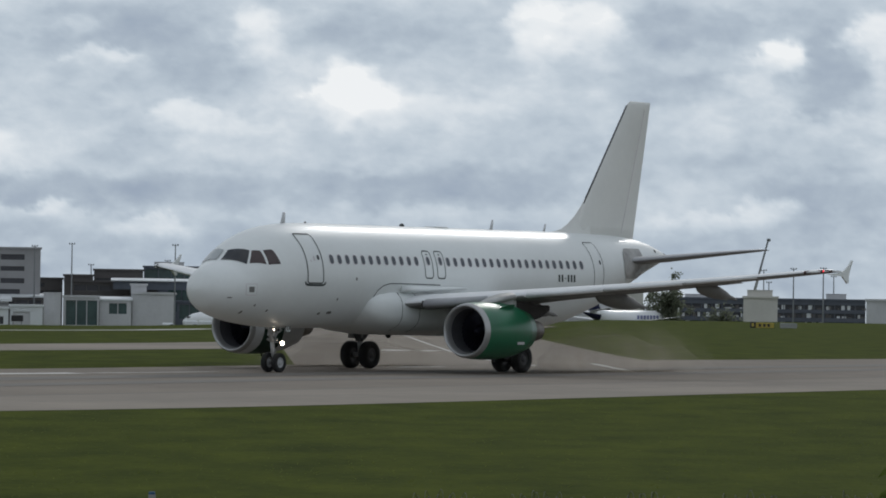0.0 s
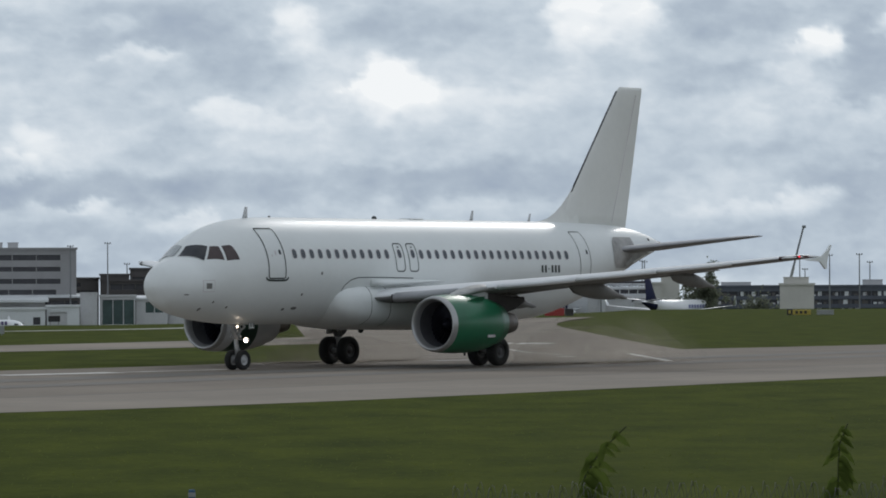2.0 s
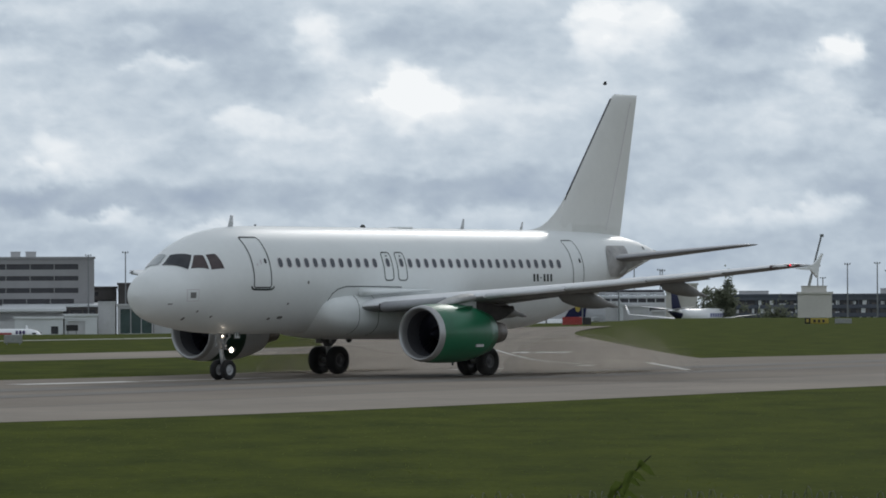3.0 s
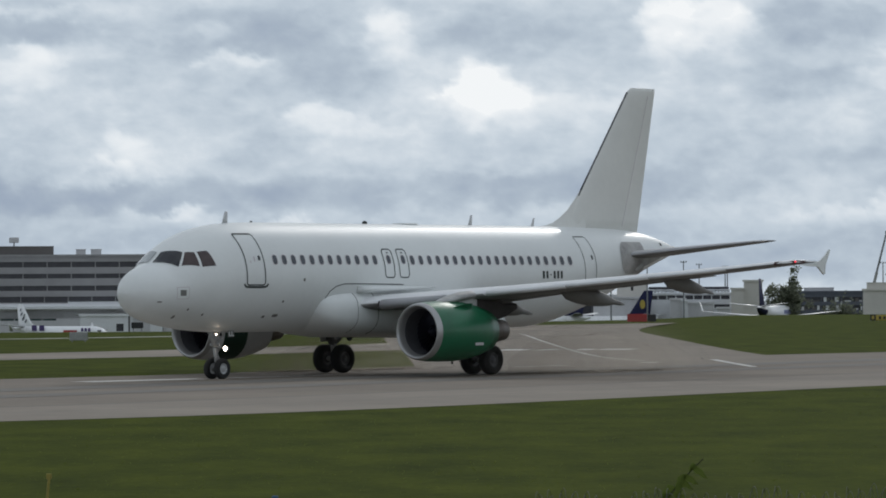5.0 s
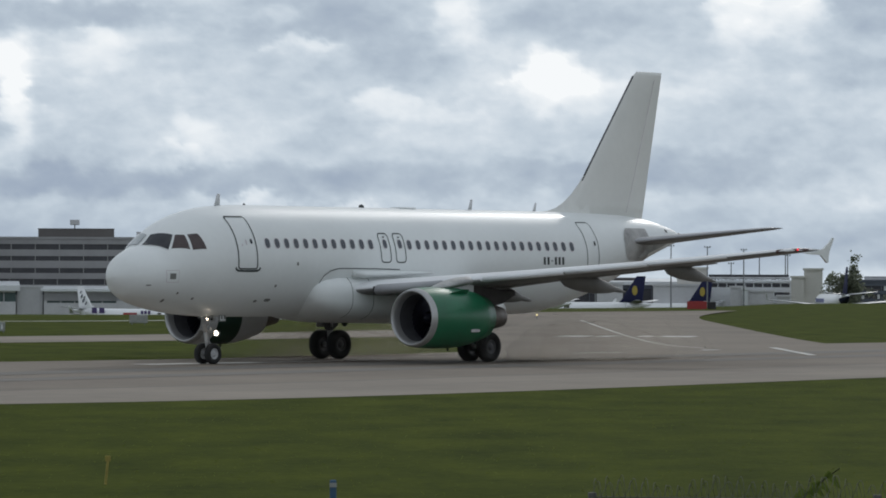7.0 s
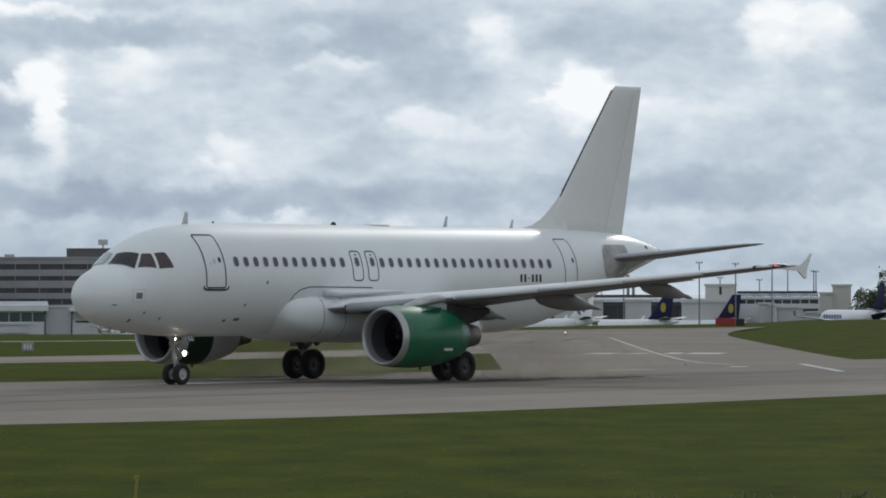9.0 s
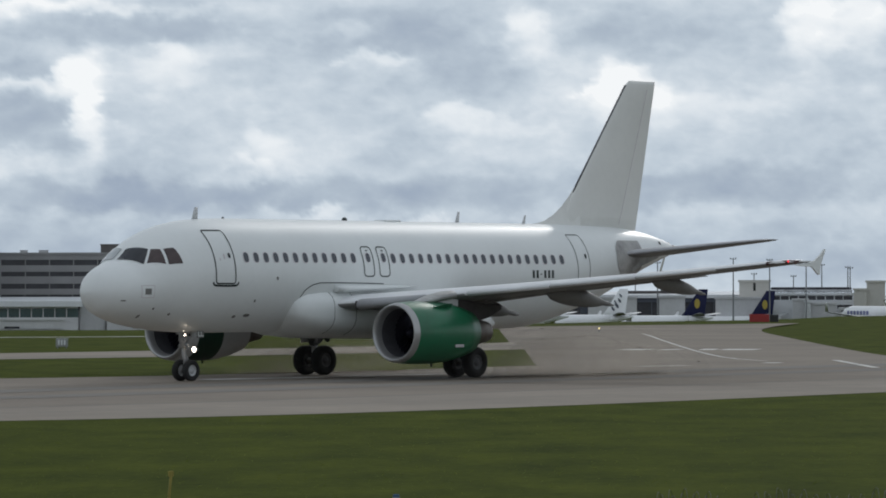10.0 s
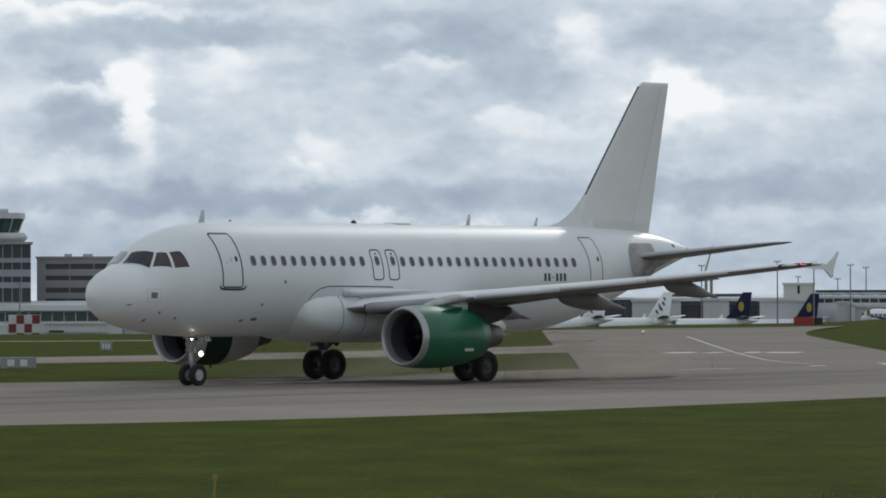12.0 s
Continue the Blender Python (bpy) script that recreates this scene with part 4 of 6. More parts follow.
# ---- dust that the jet blast raises from the verge ----
def dust_material():
    """Thin tan dust: mostly clear, thinning out upwards and towards both ends."""
    m = bpy.data.materials.new("thin_tan_dust")
    m.use_nodes = True
    n, l = m.node_tree.nodes, m.node_tree.links
    n.clear()
    out, mix = n.new("ShaderNodeOutputMaterial"), n.new("ShaderNodeMixShader")
    di, tr = n.new("ShaderNodeBsdfDiffuse"), n.new("ShaderNodeBsdfTransparent")
    di.inputs["Color"].default_value = (0.68, 0.58, 0.47, 1)
    co, no, sp = n.new("ShaderNodeTexCoord"), n.new("ShaderNodeTexNoise"), n.new("ShaderNodeSeparateXYZ")
    no.inputs["Scale"].default_value, no.inputs["Detail"].default_value = 0.55, 4
    l.new(co.outputs["Object"], no.inputs["Vector"])
    l.new(co.outputs["Object"], sp.inputs["Vector"])
    top, end, a, b = (n.new("ShaderNodeMapRange") for _ in range(4))
    top.inputs["From Min"].default_value, top.inputs["From Max"].default_value, top.inputs["To Min"].default_value, top.inputs["To Max"].default_value = 0.1, 2.3, 1.0, 0.0
    l.new(sp.outputs["Z"], top.inputs["Value"])
    a.inputs["From Min"].default_value, a.inputs["From Max"].default_value = -7.0, -2.0
    l.new(sp.outputs["X"], a.inputs["Value"])
    end.inputs["From Min"].default_value, end.inputs["From Max"].default_value, end.inputs["To Min"].default_value, end.inputs["To Max"].default_value = 0.0, 6.0, 1.0, 0.0
    l.new(sp.outputs["X"], end.inputs["Value"])
    b.inputs["From Min"].default_value, b.inputs["From Max"].default_value, b.inputs["To Max"].default_value = 0.35, 0.75, 0.30
    l.new(no.outputs["Fac"], b.inputs["Value"])
    last = b
    for q in (top, a, end):
        mu = n.new("ShaderNodeMath")
        mu.operation = "MULTIPLY"
        l.new(last.outputs[0], mu.inputs[0])
        l.new(q.outputs[0], mu.inputs[1])
        last = mu
    l.new(last.outputs[0], mix.inputs[0])
    l.new(tr.outputs[0], mix.inputs[1])
    l.new(di.outputs[0], mix.inputs[2])
    l.new(mix.outputs[0], out.inputs["Surface"])
    return m


def dust_plume(mat, label, height):
    """Three low billows, one within the other."""
    ob = empty("dust_plume", pose(0, 0, 0), label, "dust")
    for k in range(3):
        bm = bmesh.new()
        bmesh.ops.create_icosphere(bm, subdivisions=4, radius=1.0)
        for q in bm.verts:
            d = 1 + 0.22 * noise.fractal(q.co * 1.6 + Vector((k * 7.0, 0, 0)), 0.8, 2.0, 3)
            q.co = Vector((q.co.x * (8.2 - 1.7 * k) * d, q.co.y * (2.6 - 0.6 * k) * d, max(0.02 + 0.005 * k, q.co.z * (height - 0.4 * k) * d)))
        part("billow", bm, mat, ob, "", True)
    return ob


DUST = dust_material()
dust_plumes = [dust_plume(DUST, "thin tan dust blown up behind a jet engine", 2.4), dust_plume(DUST, "thin brown dust blown over the asphalt edge", 1.9)]


# ---- taxiway paint and seams ----
BAR = material("white_bar_paint", (0.80, 0.78, 0.73), 0.8, vary=0.45, scale=0.5, fine=6)

def ribbon(name, pts, width, mat, lift, label, category):
    v, fs = [], []
    P = [Vector((x, y, 0)) for x, y in pts]
    for i, p in enumerate(P):
        d = (P[min(i + 1, len(P) - 1)] - P[max(i - 1, 0)]).normalized()
        n = Vector((-d.y, d.x, 0)) * width / 2
        for q in (p + n, p - n):
            v.append((q.x, q.y, level(q.x, q.y) + lift + max(0.0, math.hypot(q.x, q.y) - 322) * 0.0017))
    fs = [(2 * i, 2 * i + 1, 2 * i + 3, 2 * i + 2) for i in range(len(P) - 1)]
    return tagged(make(name, v, fs, mat, smooth=False), label, category, "painted marks", "structure")


for a, b in (((0.45, 230.6), (2.05, 230.3)), ((2.7, 230.6), (3.55, 230.4)), ((4.75, 230.6), (5.6, 230.5)), ((5.95, 230.5), (7.8, 230.2))):
    ribbon("marking", [a, b], 4.2, BAR, 0.016, "worn white stop bar dash on asphalt", "road marking")
curve = [(1.7, 328), (2.2, 314), (2.6, 300), (3.1, 275), (3.7, 250), (4.3, 227), (5.1, 206), (5.9, 198), (7.0, 193)]
ribbon("marking", bent(curve, 50), 0.21, MARK, 0.016, "worn pale curved guide line on asphalt", "road marking")
ribbon("marking", [(10.2, 195.5), (10.5, 187), (10.9, 176.5)], 0.36, MARK, 0.016, "white edge line dash on asphalt", "road marking")
ribbon("marking", [(-14.9, 153.6), (-12.6, 156.0), (-10.9, 158.0)], 1.3, BAR, 0.016, "white edge line along the taxiway", "road marking")
ribbon("marking", [(-10.6, 158.4), (-8.4, 161.0), (-6.1, 164.2)], 0.55, MARK, 0.016, "faint worn edge line along the taxiway", "road marking")
ribbon("marking", [(1.0, 179.3), (3.1, 181.8)], 0.8, MARK, 0.016, "faint white line on asphalt", "road marking")
ribbon("marking", [(6.7, 188.4), (7.4, 188.2)], 1.6, MARK, 0.016, "short faint white dash on asphalt", "road marking")
for off, wd in ((10.5, 0.32), (19.0, 2.4), (24.6, 2.8), (6.0, 0.12)):
    ribbon("tyre_mark", beside(NEAR_EDGE, off)[4:74], wd, SEAM, 0.010 + off * 0.0001, "dark rubber and seam streak along the taxiway", "tyre mark")
sheet("shoulder", [NEAR_EDGE, beside(NEAR_EDGE, 10.35)], PALE, 0.008, "paler asphalt shoulder along the grass", "shoulder")
ribbon("far_edge_line", bent(((-90, 278), (-60, 288), (-36, 295.5), (-28, 304), (-19, 316), (-12.5, 335)), 30), 2.2, MARK, 0.012, "thin pale path across the far grass", "path")


# ---- far airport: bearings in degrees to port of the y axis, distance, heights in metres ----
def site(az, d, z=0.0):
    a = radians(az)
    return pose(-d * math.sin(a), d * math.cos(a), z, 0, 0, az)


def span(az0, az1, d):
    return abs(d * (math.tan(radians(az0 - (az0 + az1) / 2)) * 2))


APRON = -9.7
# PANEL, BROWN, ROOFWHITE and SLATE are lightened to carry distance haze.
PANEL = material("pale_grey_cladding", (0.62, 0.62, 0.635), 0.7, vary=0.22, scale=0.12, fine=1.2)
BEIGE = material("beige_cladding", (0.64, 0.62, 0.575), 0.75, vary=0.16, scale=0.15, fine=1.5)
BAND = material("grey_concrete_band", (0.335, 0.33, 0.335), 0.8, vary=0.2, scale=0.2, fine=2)
BROWN = material("dark_brown_cladding", (0.12, 0.11, 0.108), 0.8, vary=0.3, scale=0.15, fine=1)
STRIPGLASS = material("dark_strip_glass", (0.055, 0.055, 0.068), 0.25, vary=0.4, scale=0.3, fine=2)
GREENGLASS = material("green_tinted_glass", (0.055, 0.10, 0.10), 0.2, vary=0.4, scale=0.3, fine=1.5)
ROOFWHITE = material("white_roof_sheet", (0.74, 0.76, 0.78), 0.5, vary=0.15, scale=0.2, fine=2)
ROOMGREY = material("brown_grey_cladding", (0.15, 0.14, 0.135), 0.8, vary=0.2, scale=0.2, fine=2)
SLATE = material("slate_blue_wall", (0.11, 0.125, 0.16), 0.6, vary=0.3, scale=0.2, fine=1)
NAVY = material("navy_blue_paint", (0.016, 0.019, 0.062), 0.7, vary=0.25, spec=0.2)
YELLOW = material("yellow_paint", (0.46, 0.35, 0.06), 0.5, vary=0.2)
PURPLE = material("purple_paint", (0.07, 0.045, 0.17), 0.5, vary=0.2)
RED = material("red_paint", (0.36, 0.03, 0.03), 0.5, vary=0.25)
BLACKP = material("black_paint", (0.02, 0.02, 0.022), 0.5, vary=0.3)
MAST = material("galvanised_steel", (0.25, 0.26, 0.27), 0.6, metal=0.3, vary=0.2)
JETWHITE = material("far_jet_white", (0.86, 0.87, 0.88), 0.4, vary=0.08)
SIGNGREY = material("sign_back_grey", (0.33, 0.34, 0.33), 0.7, vary=0.25)


def building(name, az0, az1, d, top, depth, mat, label, category="building", base=APRON, bands=(), band_mat=None, mull=3.0, roof_mat=None, roof_over=0.3, roof_h=0.5):
    """A block facing the camera. bands: (z low, z high, u0, u1) window strips set into the wall."""
    az, w = (az0 + az1) / 2, span(az0, az1, d)
    ob = empty(name, site(az, d, base), label, category)
    h = top - base
    edges = sorted([(b[0] - base, b[1] - base, b[2] if len(b) > 2 else 0.0, b[3] if len(b) > 2 else 1.0) for b in bands])
    def block(nm, m, parent, *q):
        return part(nm, bevel_box(bmesh.new(), *q), m, parent)
    # wall built in courses so that the strips are real recesses
    z = 0.0
    for lo, hi, u0, u1 in edges:
        block("wall", mat, ob, -w / 2, w / 2, 0, depth, z, lo)
        if u0 > 0:
            block("wall_pier", mat, ob, -w / 2, -w / 2 + u0 * w, 0, depth, lo, hi)
        if u1 < 1:
            block("wall_pier", mat, ob, -w / 2 + u1 * w, w / 2, 0, depth, lo, hi)
        z = hi
    block("wall", mat, ob, -w / 2, w / 2, 0, depth, z, h)
    for lo, hi, u0, u1 in edges:
        x0, x1 = -w / 2 + u0 * w, -w / 2 + u1 * w
        win = block("window", band_mat or STRIPGLASS, ob, x0, x1, 0.35, depth - 0.1, lo, hi)
        k = max(1, int((x1 - x0) / mull)) if mull else 1
        for i in range(1, k):
            xx = x0 + (x1 - x0) * i / k
            block("mullion", mat, win, xx - 0.10, xx + 0.10, 0.2, 0.36, lo, hi)
    bm = bmesh.new()
    bevel_box(bm, -w / 2 - roof_over, w / 2 + roof_over, -roof_over, depth + roof_over, h, h + roof_h)
    if roof_mat:   # sheet roofs rise towards the back
        for q in bm.verts:
            if q.co.z > h + roof_h * 0.5:
                q.co.z += 0.45 if q.co.y > 0 else -roof_h * 0.3
    part("roof", bm, roof_mat or mat, ob)
    return ob


def roof_box(name, az0, az1, d, z0, z1, depth, mat, label):
    ob = building(name, az0, az1, d, z1, depth, mat, label, "roof plant", base=z0, roof_over=0.1, roof_h=0.15)
    return ob


def far_airport():
    # five-storey office with strip windows
    building("office_block", 8.37, 4.48, 1050, 12.2, 18, BAND, "grey five-storey office block with dark strip windows",
             bands=[(0.9, 2.3, 0.03, 0.93), (3.75, 5.0, 0.03, 0.945), (6.8, 7.95, 0.03, 0.945), (9.55, 10.9, 0.03, 0.945), (-1.6, -0.2, 0.2, 0.9)], mull=5.5)
    roof_box("penthouse", 6.92, 5.90, 1056, 12.7, 14.7, 9, ROOMGREY, "brown-grey plant room on the office roof")
    for a0, a1 in ((5.60, 5.47), (5.40, 5.26), (7.75, 7.62), (8.0, 7.9)):
        roof_box("roof_unit", a0, a1, 1055, 12.7, 13.9 if a0 < 6 else 13.2, 3, PANEL, "pale ventilation unit on the office roof")
    ob = empty("radar_mast", site(6.43, 1057, 14.85), "small radar unit on a roof mast", "radar")
    bm = bmesh.new()
    rod(bm, (0, 0, 0), (0, 0, 0.9), 0.15, seg=8)
    part("mast", bm, MAST, ob)
    bm = bmesh.new()
    bevel_box(bm, -1.2, 1.2, -0.5, 0.5, 0.85, 2.2, 0.15)
    part("head", bm, PANEL, ob)
    # control tower building
    TOWER = material("blue_grey_tower_cladding", (0.37, 0.385, 0.42), 0.7, vary=0.2, scale=0.15, fine=1.4)
    building("control_tower", 9.7, 8.45, 1035, 15.6, 20, TOWER, "tall control tower block with dark glass bands", "control tower",
             bands=[(1.5, 4.9), (6.3, 7.7), (9.4, 11.1), (12.2, 15.4)], mull=2.2, roof_over=0.5)
    tw = empty("tower_head", site(9.08, 1037, 16.1), "tower head with green glass control room", "control tower")
    bm = bmesh.new()
    bevel_box(bm, -10.6, 10.6, 0, 17, 0, 2.3, 0.9)
    part("collar", bm, PANEL, tw)
    bm = bmesh.new()
    bmesh.ops.create_cone(bm, cap_ends=True, segments=12, radius1=8.6, radius2=9.9, depth=3.4, matrix=Matrix.Translation((0, 9, 4.1)))
    part("glazing", bm, GREENGLASS, tw, "green tinted outward-leaning glass")
    bm = bmesh.new()
    bmesh.ops.create_cone(bm, cap_ends=True, segments=12, radius1=10.2, radius2=10.0, depth=1.4, matrix=Matrix.Translation((0, 9, 6.5)))
    bevel_box(bm, -6, 6, 4, 12, 7.2, 8.2, 0.2)
    part("roof", bm, PANEL, tw)
    bm = bmesh.new()
    for k in range(12):
        a = 2 * math.pi * (k + 0.5) / 12
        rod(bm, (8.75 * math.cos(a), 9 + 8.75 * math.sin(a), 2.4), (10.0 * math.cos(a), 9 + 10.0 * math.sin(a), 5.8), 0.14, seg=6)
    part("mullions", bm, PANEL, tw)
    # piers
    building("pier", 8.95, 7.22, 1030, -0.6, 12, PANEL, "low pier with green glazing under a white roof", "terminal pier", bands=[(-3.2, -1.0)], band_mat=GREENGLASS, mull=2.6, roof_mat=ROOFWHITE, roof_h=1.9, roof_over=1.0)
    building("pier", 7.20, 6.86, 1034, 0.2, 12, PANEL, "plain grey pier wall", "terminal pier")
    building("pier", 6.84, 4.9, 1032, -0.7, 12, PANEL, "low pier with green glazing under a white roof", "terminal pier", bands=[(-3.5, -1.0, 0.02, 0.5), (-3.0, -1.2, 0.55, 0.98)], band_mat=GREENGLASS, mull=2.8, roof_mat=ROOFWHITE, roof_h=0.9, roof_over=0.8)
    building("shed", 8.26, 7.42, 985, -3.6, 6, PANEL, "low grey service shed", "shed", bands=[(-7, -5.0, 0.06, 0.3), (-7, -5.5, 0.5, 0.62)])
    # chequered hut
    MAROON = material("dull_red_panel", (0.20, 0.035, 0.04), 0.6, vary=0.3)
    hut = empty("chequered_hut", site(8.54, 900, -8.6), "red and white chequered airfield hut", "hut")
    w = span(8.75, 8.33, 900)
    bm = bmesh.new()
    bevel_box(bm, -w / 2, w / 2, 0.06, 4, 0, 7.6)
    part("body", bm, ROOFWHITE, hut)
    for i in range(4):
        for j in range(4):
            bm = bmesh.new()
            bevel_box(bm, -w / 2 + i * w / 4 + 0.03, -w / 2 + (i + 1) * w / 4 - 0.03, -0.02, 0.055, j * 1.9 + 0.03, j * 1.9 + 1.87)
            part("panel", bm, MAROON if (i + j) % 2 == 0 else PANEL, hut)
    building("cabin", 9.2, 8.78, 905, -3.4, 5, ROOFWHITE, "white portable cabin beside a hut", "cabin", base=-8.6)
    # terminal with dark roofs
    building("terminal", 5.4, 4.18, 1090, 4.9, 20, BROWN, "dark brown terminal wing", "terminal", bands=[(-0.5, 2.0, 0.05, 0.95), (3.0, 4.0, 0.05, 0.8)], mull=3)
    building("terminal", 4.16, 3.77, 1085, 5.8, 18, BROWN, "dark slate terminal block", "terminal")
    building("terminal", 3.76, 3.10, 1088, 7.3, 18, BROWN, "dark terminal block with flat roof", "terminal", bands=[(4.6, 5.4, 0.05, 0.95)], mull=4)
    building("terminal", 4.15, 2.9, 1078, 4.3, 8, BROWN, "dark clad terminal front", "terminal", bands=[(2.2, 3.6, 0.1, 0.5)], mull=3)
    building("terminal", 3.09, 2.0, 1095, 8.3, 18, SLATE, "green glass terminal block", "terminal", bands=[(5.4, 7.9, 0.02, 0.98), (-3, 3.9, 0.3, 0.98)], band_mat=GREENGLASS, mull=3)
    roof_box("roof_unit", 2.95, 2.55, 1096, 8.8, 9.7, 5, PANEL, "pale plant unit on the terminal roof")
    building("canopy", 3.5, 2.4, 1070, 4.7, 6, SLATE, "white edged canopy roof", "canopy", base=2.6, roof_mat=ROOFWHITE, roof_h=0.35, roof_over=0.6)
    building("shed", 5.7, 4.44, 1045, 0.3, 10, BROWN, "dark shed with a white roof edge", "shed", bands=[(-2.0, -0.4, 0.02, 0.98)], roof_mat=ROOFWHITE, roof_h=0.6)
    building("shed", 5.55, 4.9, 1012, -2.4, 8, ROOFWHITE, "white low stores shed", "shed", bands=[(-6, -4.2, 0.75, 0.9)])
    building("shed", 4.88, 4.44, 1015, -1.8, 8, ROOFWHITE, "white box store with grey doors", "shed", bands=[(-7, -3.0, 0.1, 0.62)], band_mat=PANEL)
    silo = empty("silo", site(4.315, 1030, APRON), "pale grey round stair tower", "silo")
    bm = bmesh.new()
    bmesh.ops.create_cone(bm, cap_ends=True, segments=28, radius1=2.1, radius2=2.1, depth=11.2, matrix=Matrix.Translation((0, 2, 5.6)))
    bmesh.ops.create_cone(bm, cap_ends=True, segments=28, radius1=2.2, radius2=2.2, depth=0.3, matrix=Matrix.Translation((0, 2, 11.2)))
    part("shell", bm, PANEL, silo, "", False)
    building("gatehouse", 4.17, 3.69, 1035, 0.5, 8, PANEL, "glazed pier end with green glass", "terminal pier", bands=[(-6.2, -0.2, 0.08, 0.96)], band_mat=GREENGLASS, mull=2.2)
    building("gatehouse", 3.68, 3.25, 1038, -0.2, 8, PANEL, "grey jet bridge head with a window", "terminal pier", bands=[(-3.4, -0.8, 0.3, 0.85)], band_mat=GREENGLASS, mull=1.5, roof_mat=ROOFWHITE, roof_h=0.6)
    building("gatehouse", 3.24, 2.66, 1040, 1.5, 10, PANEL, "plain pale grey block", "terminal pier")
    building("stair_block", 3.26, 3.05, 1046, 3.6, 6, PANEL, "small pale stair block", "stair block")
    building("gatehouse", 2.64, 1.9, 1060, -0.5, 8, SLATE, "dark glazed link building", "terminal pier", bands=[(-4.5, -1.0, 0.05, 0.95)], band_mat=GREENGLASS, mull=2.4)
    # right-hand terminal
    building("terminal", 1.2, 0.36, 1062, 1.6, 18, SLATE, "dark blue terminal wall under a white roof", "terminal", roof_mat=ROOFWHITE, roof_h=0.8, roof_over=0.8, bands=[(-3.5, 0.4, 0.1, 0.9)], mull=4)
    building("terminal", 0.36, -1.68, 1066, 1.2, 20, SLATE, "dark blue terminal wall under a white roof", "terminal", roof_mat=ROOFWHITE, roof_h=1.2, roof_over=0.8, bands=[(-3.4, 0.2, 0.02, 0.98)], mull=5)
    roof_box("roof_deck", -0.13, -1.19, 1072, 2.4, 2.9, 8, BROWN, "low dark roof deck")
    for a0, a1, zt in ((0.34, -0.05, 1.1), (-0.10, -0.32, 1.2), (-0.62, -0.97, 1.3), (-1.38, -2.12, 1.0)):
        building("pier_block", a0, a1, 1050, zt, 9, PANEL, "pale grey gate block", "terminal pier")
    building("plant_tower", -1.70, -2.11, 1056, 5.2, 9, BEIGE, "beige plant tower with a dark slot", "tower block", bands=[(3.0, 5.0, 0.46, 0.54)], band_mat=BLACKP, mull=0)
    building("parking_deck", -2.11, -3.24, 1052, 2.0, 22, ROOFWHITE, "pale parking deck with open storeys", "parking garage", bands=[(0.75, 1.75, 0.02, 0.98), (-1.4, -0.5, 0.80, 0.98)], mull=2.2)
    for a0, a1, zt in ((-2.42, -2.62, 0.6), (-2.66, -3.0, -0.4), (-3.05, -3.22, -1.6)):
        building("pier_block", a0, a1, 1040, zt, 8, PANEL, "pale grey gate block", "terminal pier")
    building("stair_block", -2.58, -2.66, 1036, 0.2, 3, ROOFWHITE, "white stair tower at the pier", "stair block")
    building("plant_tower", -3.24, -3.41, 1040, 3.1, 9, BEIGE, "plain beige plant block", "tower block")
    building("plant_tower", -3.41, -3.66, 1041, 5.0, 9, BEIGE, "tall plain beige block", "tower block")
    garage = building("parking_garage", -3.9, -6.65, 1085, 2.2, 24, SLATE, "dark navy multi-storey parking garage", "parking garage", bands=[(-4.4, -3.2), (-2.2, -1.0), (-0.1, 1.1)], mull=2.6)
    deck = random.Random(8)
    wide = span(-3.9, -6.65, 1085)
    for z in (-4.4, -2.2, -0.1):   # random panels stand in for flecks of light and posts on the open storeys
        for k in range(34):
            x = -wide / 2 + wide * (k + deck.uniform(0.1, 0.9)) / 34
            hgt = deck.choice((0.35, 0.5, 0.9, 1.15))
            part("fleck_panel", bevel_box(bmesh.new(), x - deck.uniform(0.2, 0.7), x + deck.uniform(0.2, 0.7), 0.24, 0.33, z - APRON + 0.02, z - APRON + hgt), deck.choice((PANEL, ROOFWHITE, BROWN, BROWN)), garage)
    for a0, a1, zt in ((-6.12, -6.39, 3.9), (-4.22, -4.62, 3.4)):
        roof_box("roof_hut", a0, a1, 1090, 2.70, zt, 5, PANEL, "pale stair head on the garage roof")
    building("tank_house", -5.01, -5.47, 1000, 2.7, 7, BEIGE, "pale ribbed plant house", "plant house", bands=())
    roof_box("upper_house", -5.06, -5.40, 1001, 3.2, 4.5, 5, BEIGE, "stepped pale top of the plant house")
    building("plant_house", -6.66, -7.6, 1000, 2.4, 8, PANEL, "pale block beside the garage", "plant house")

    # cars on the open top deck
    CARPALE = material("mixed_car_paint", (0.62, 0.63, 0.65), 0.35, vary=0.5, scale=0.2, fine=1)
    rng = random.Random(4)
    proto = None
    for k in range(22):
        az = -2.16 - k * 0.048 + rng.uniform(-0.01, 0.01)
        if proto is None:
            proto = empty("car", site(az, 1054, 2.5), "small parked car on the open deck", "car", "cars on the deck")
            bm = bmesh.new()
            bevel_box(bm, -0.9, 0.9, 0, 4.2, 0.2, 0.8, 0.12)
            part("body", bm, CARPALE, proto)
            bm = bmesh.new()
            bevel_box(bm, -0.75, 0.75, 1.0, 3.4, 0.8, 1.4, 0.2)
            part("cabin", bm, STRIPGLASS, proto)
            for y in (0.8, 3.3):
                for x in (-0.76, 0.76):
                    part("wheel", rod(bmesh.new(), (x - 0.1, y, 0.3), (x + 0.1, y, 0.3), 0.3, seg=10), TYRE, proto)
        else:
            copy_thing(proto, site(az, 1054 + rng.uniform(0, 3), 2.5))
    for az, d in ((2.76, 930), (2.45, 935), (2.25, 932)):
        van = empty("van", site(az, d, -7.5), "white service van on the apron", "van", "service vans")
        L = 2.6 if az > 2.7 else 3.2
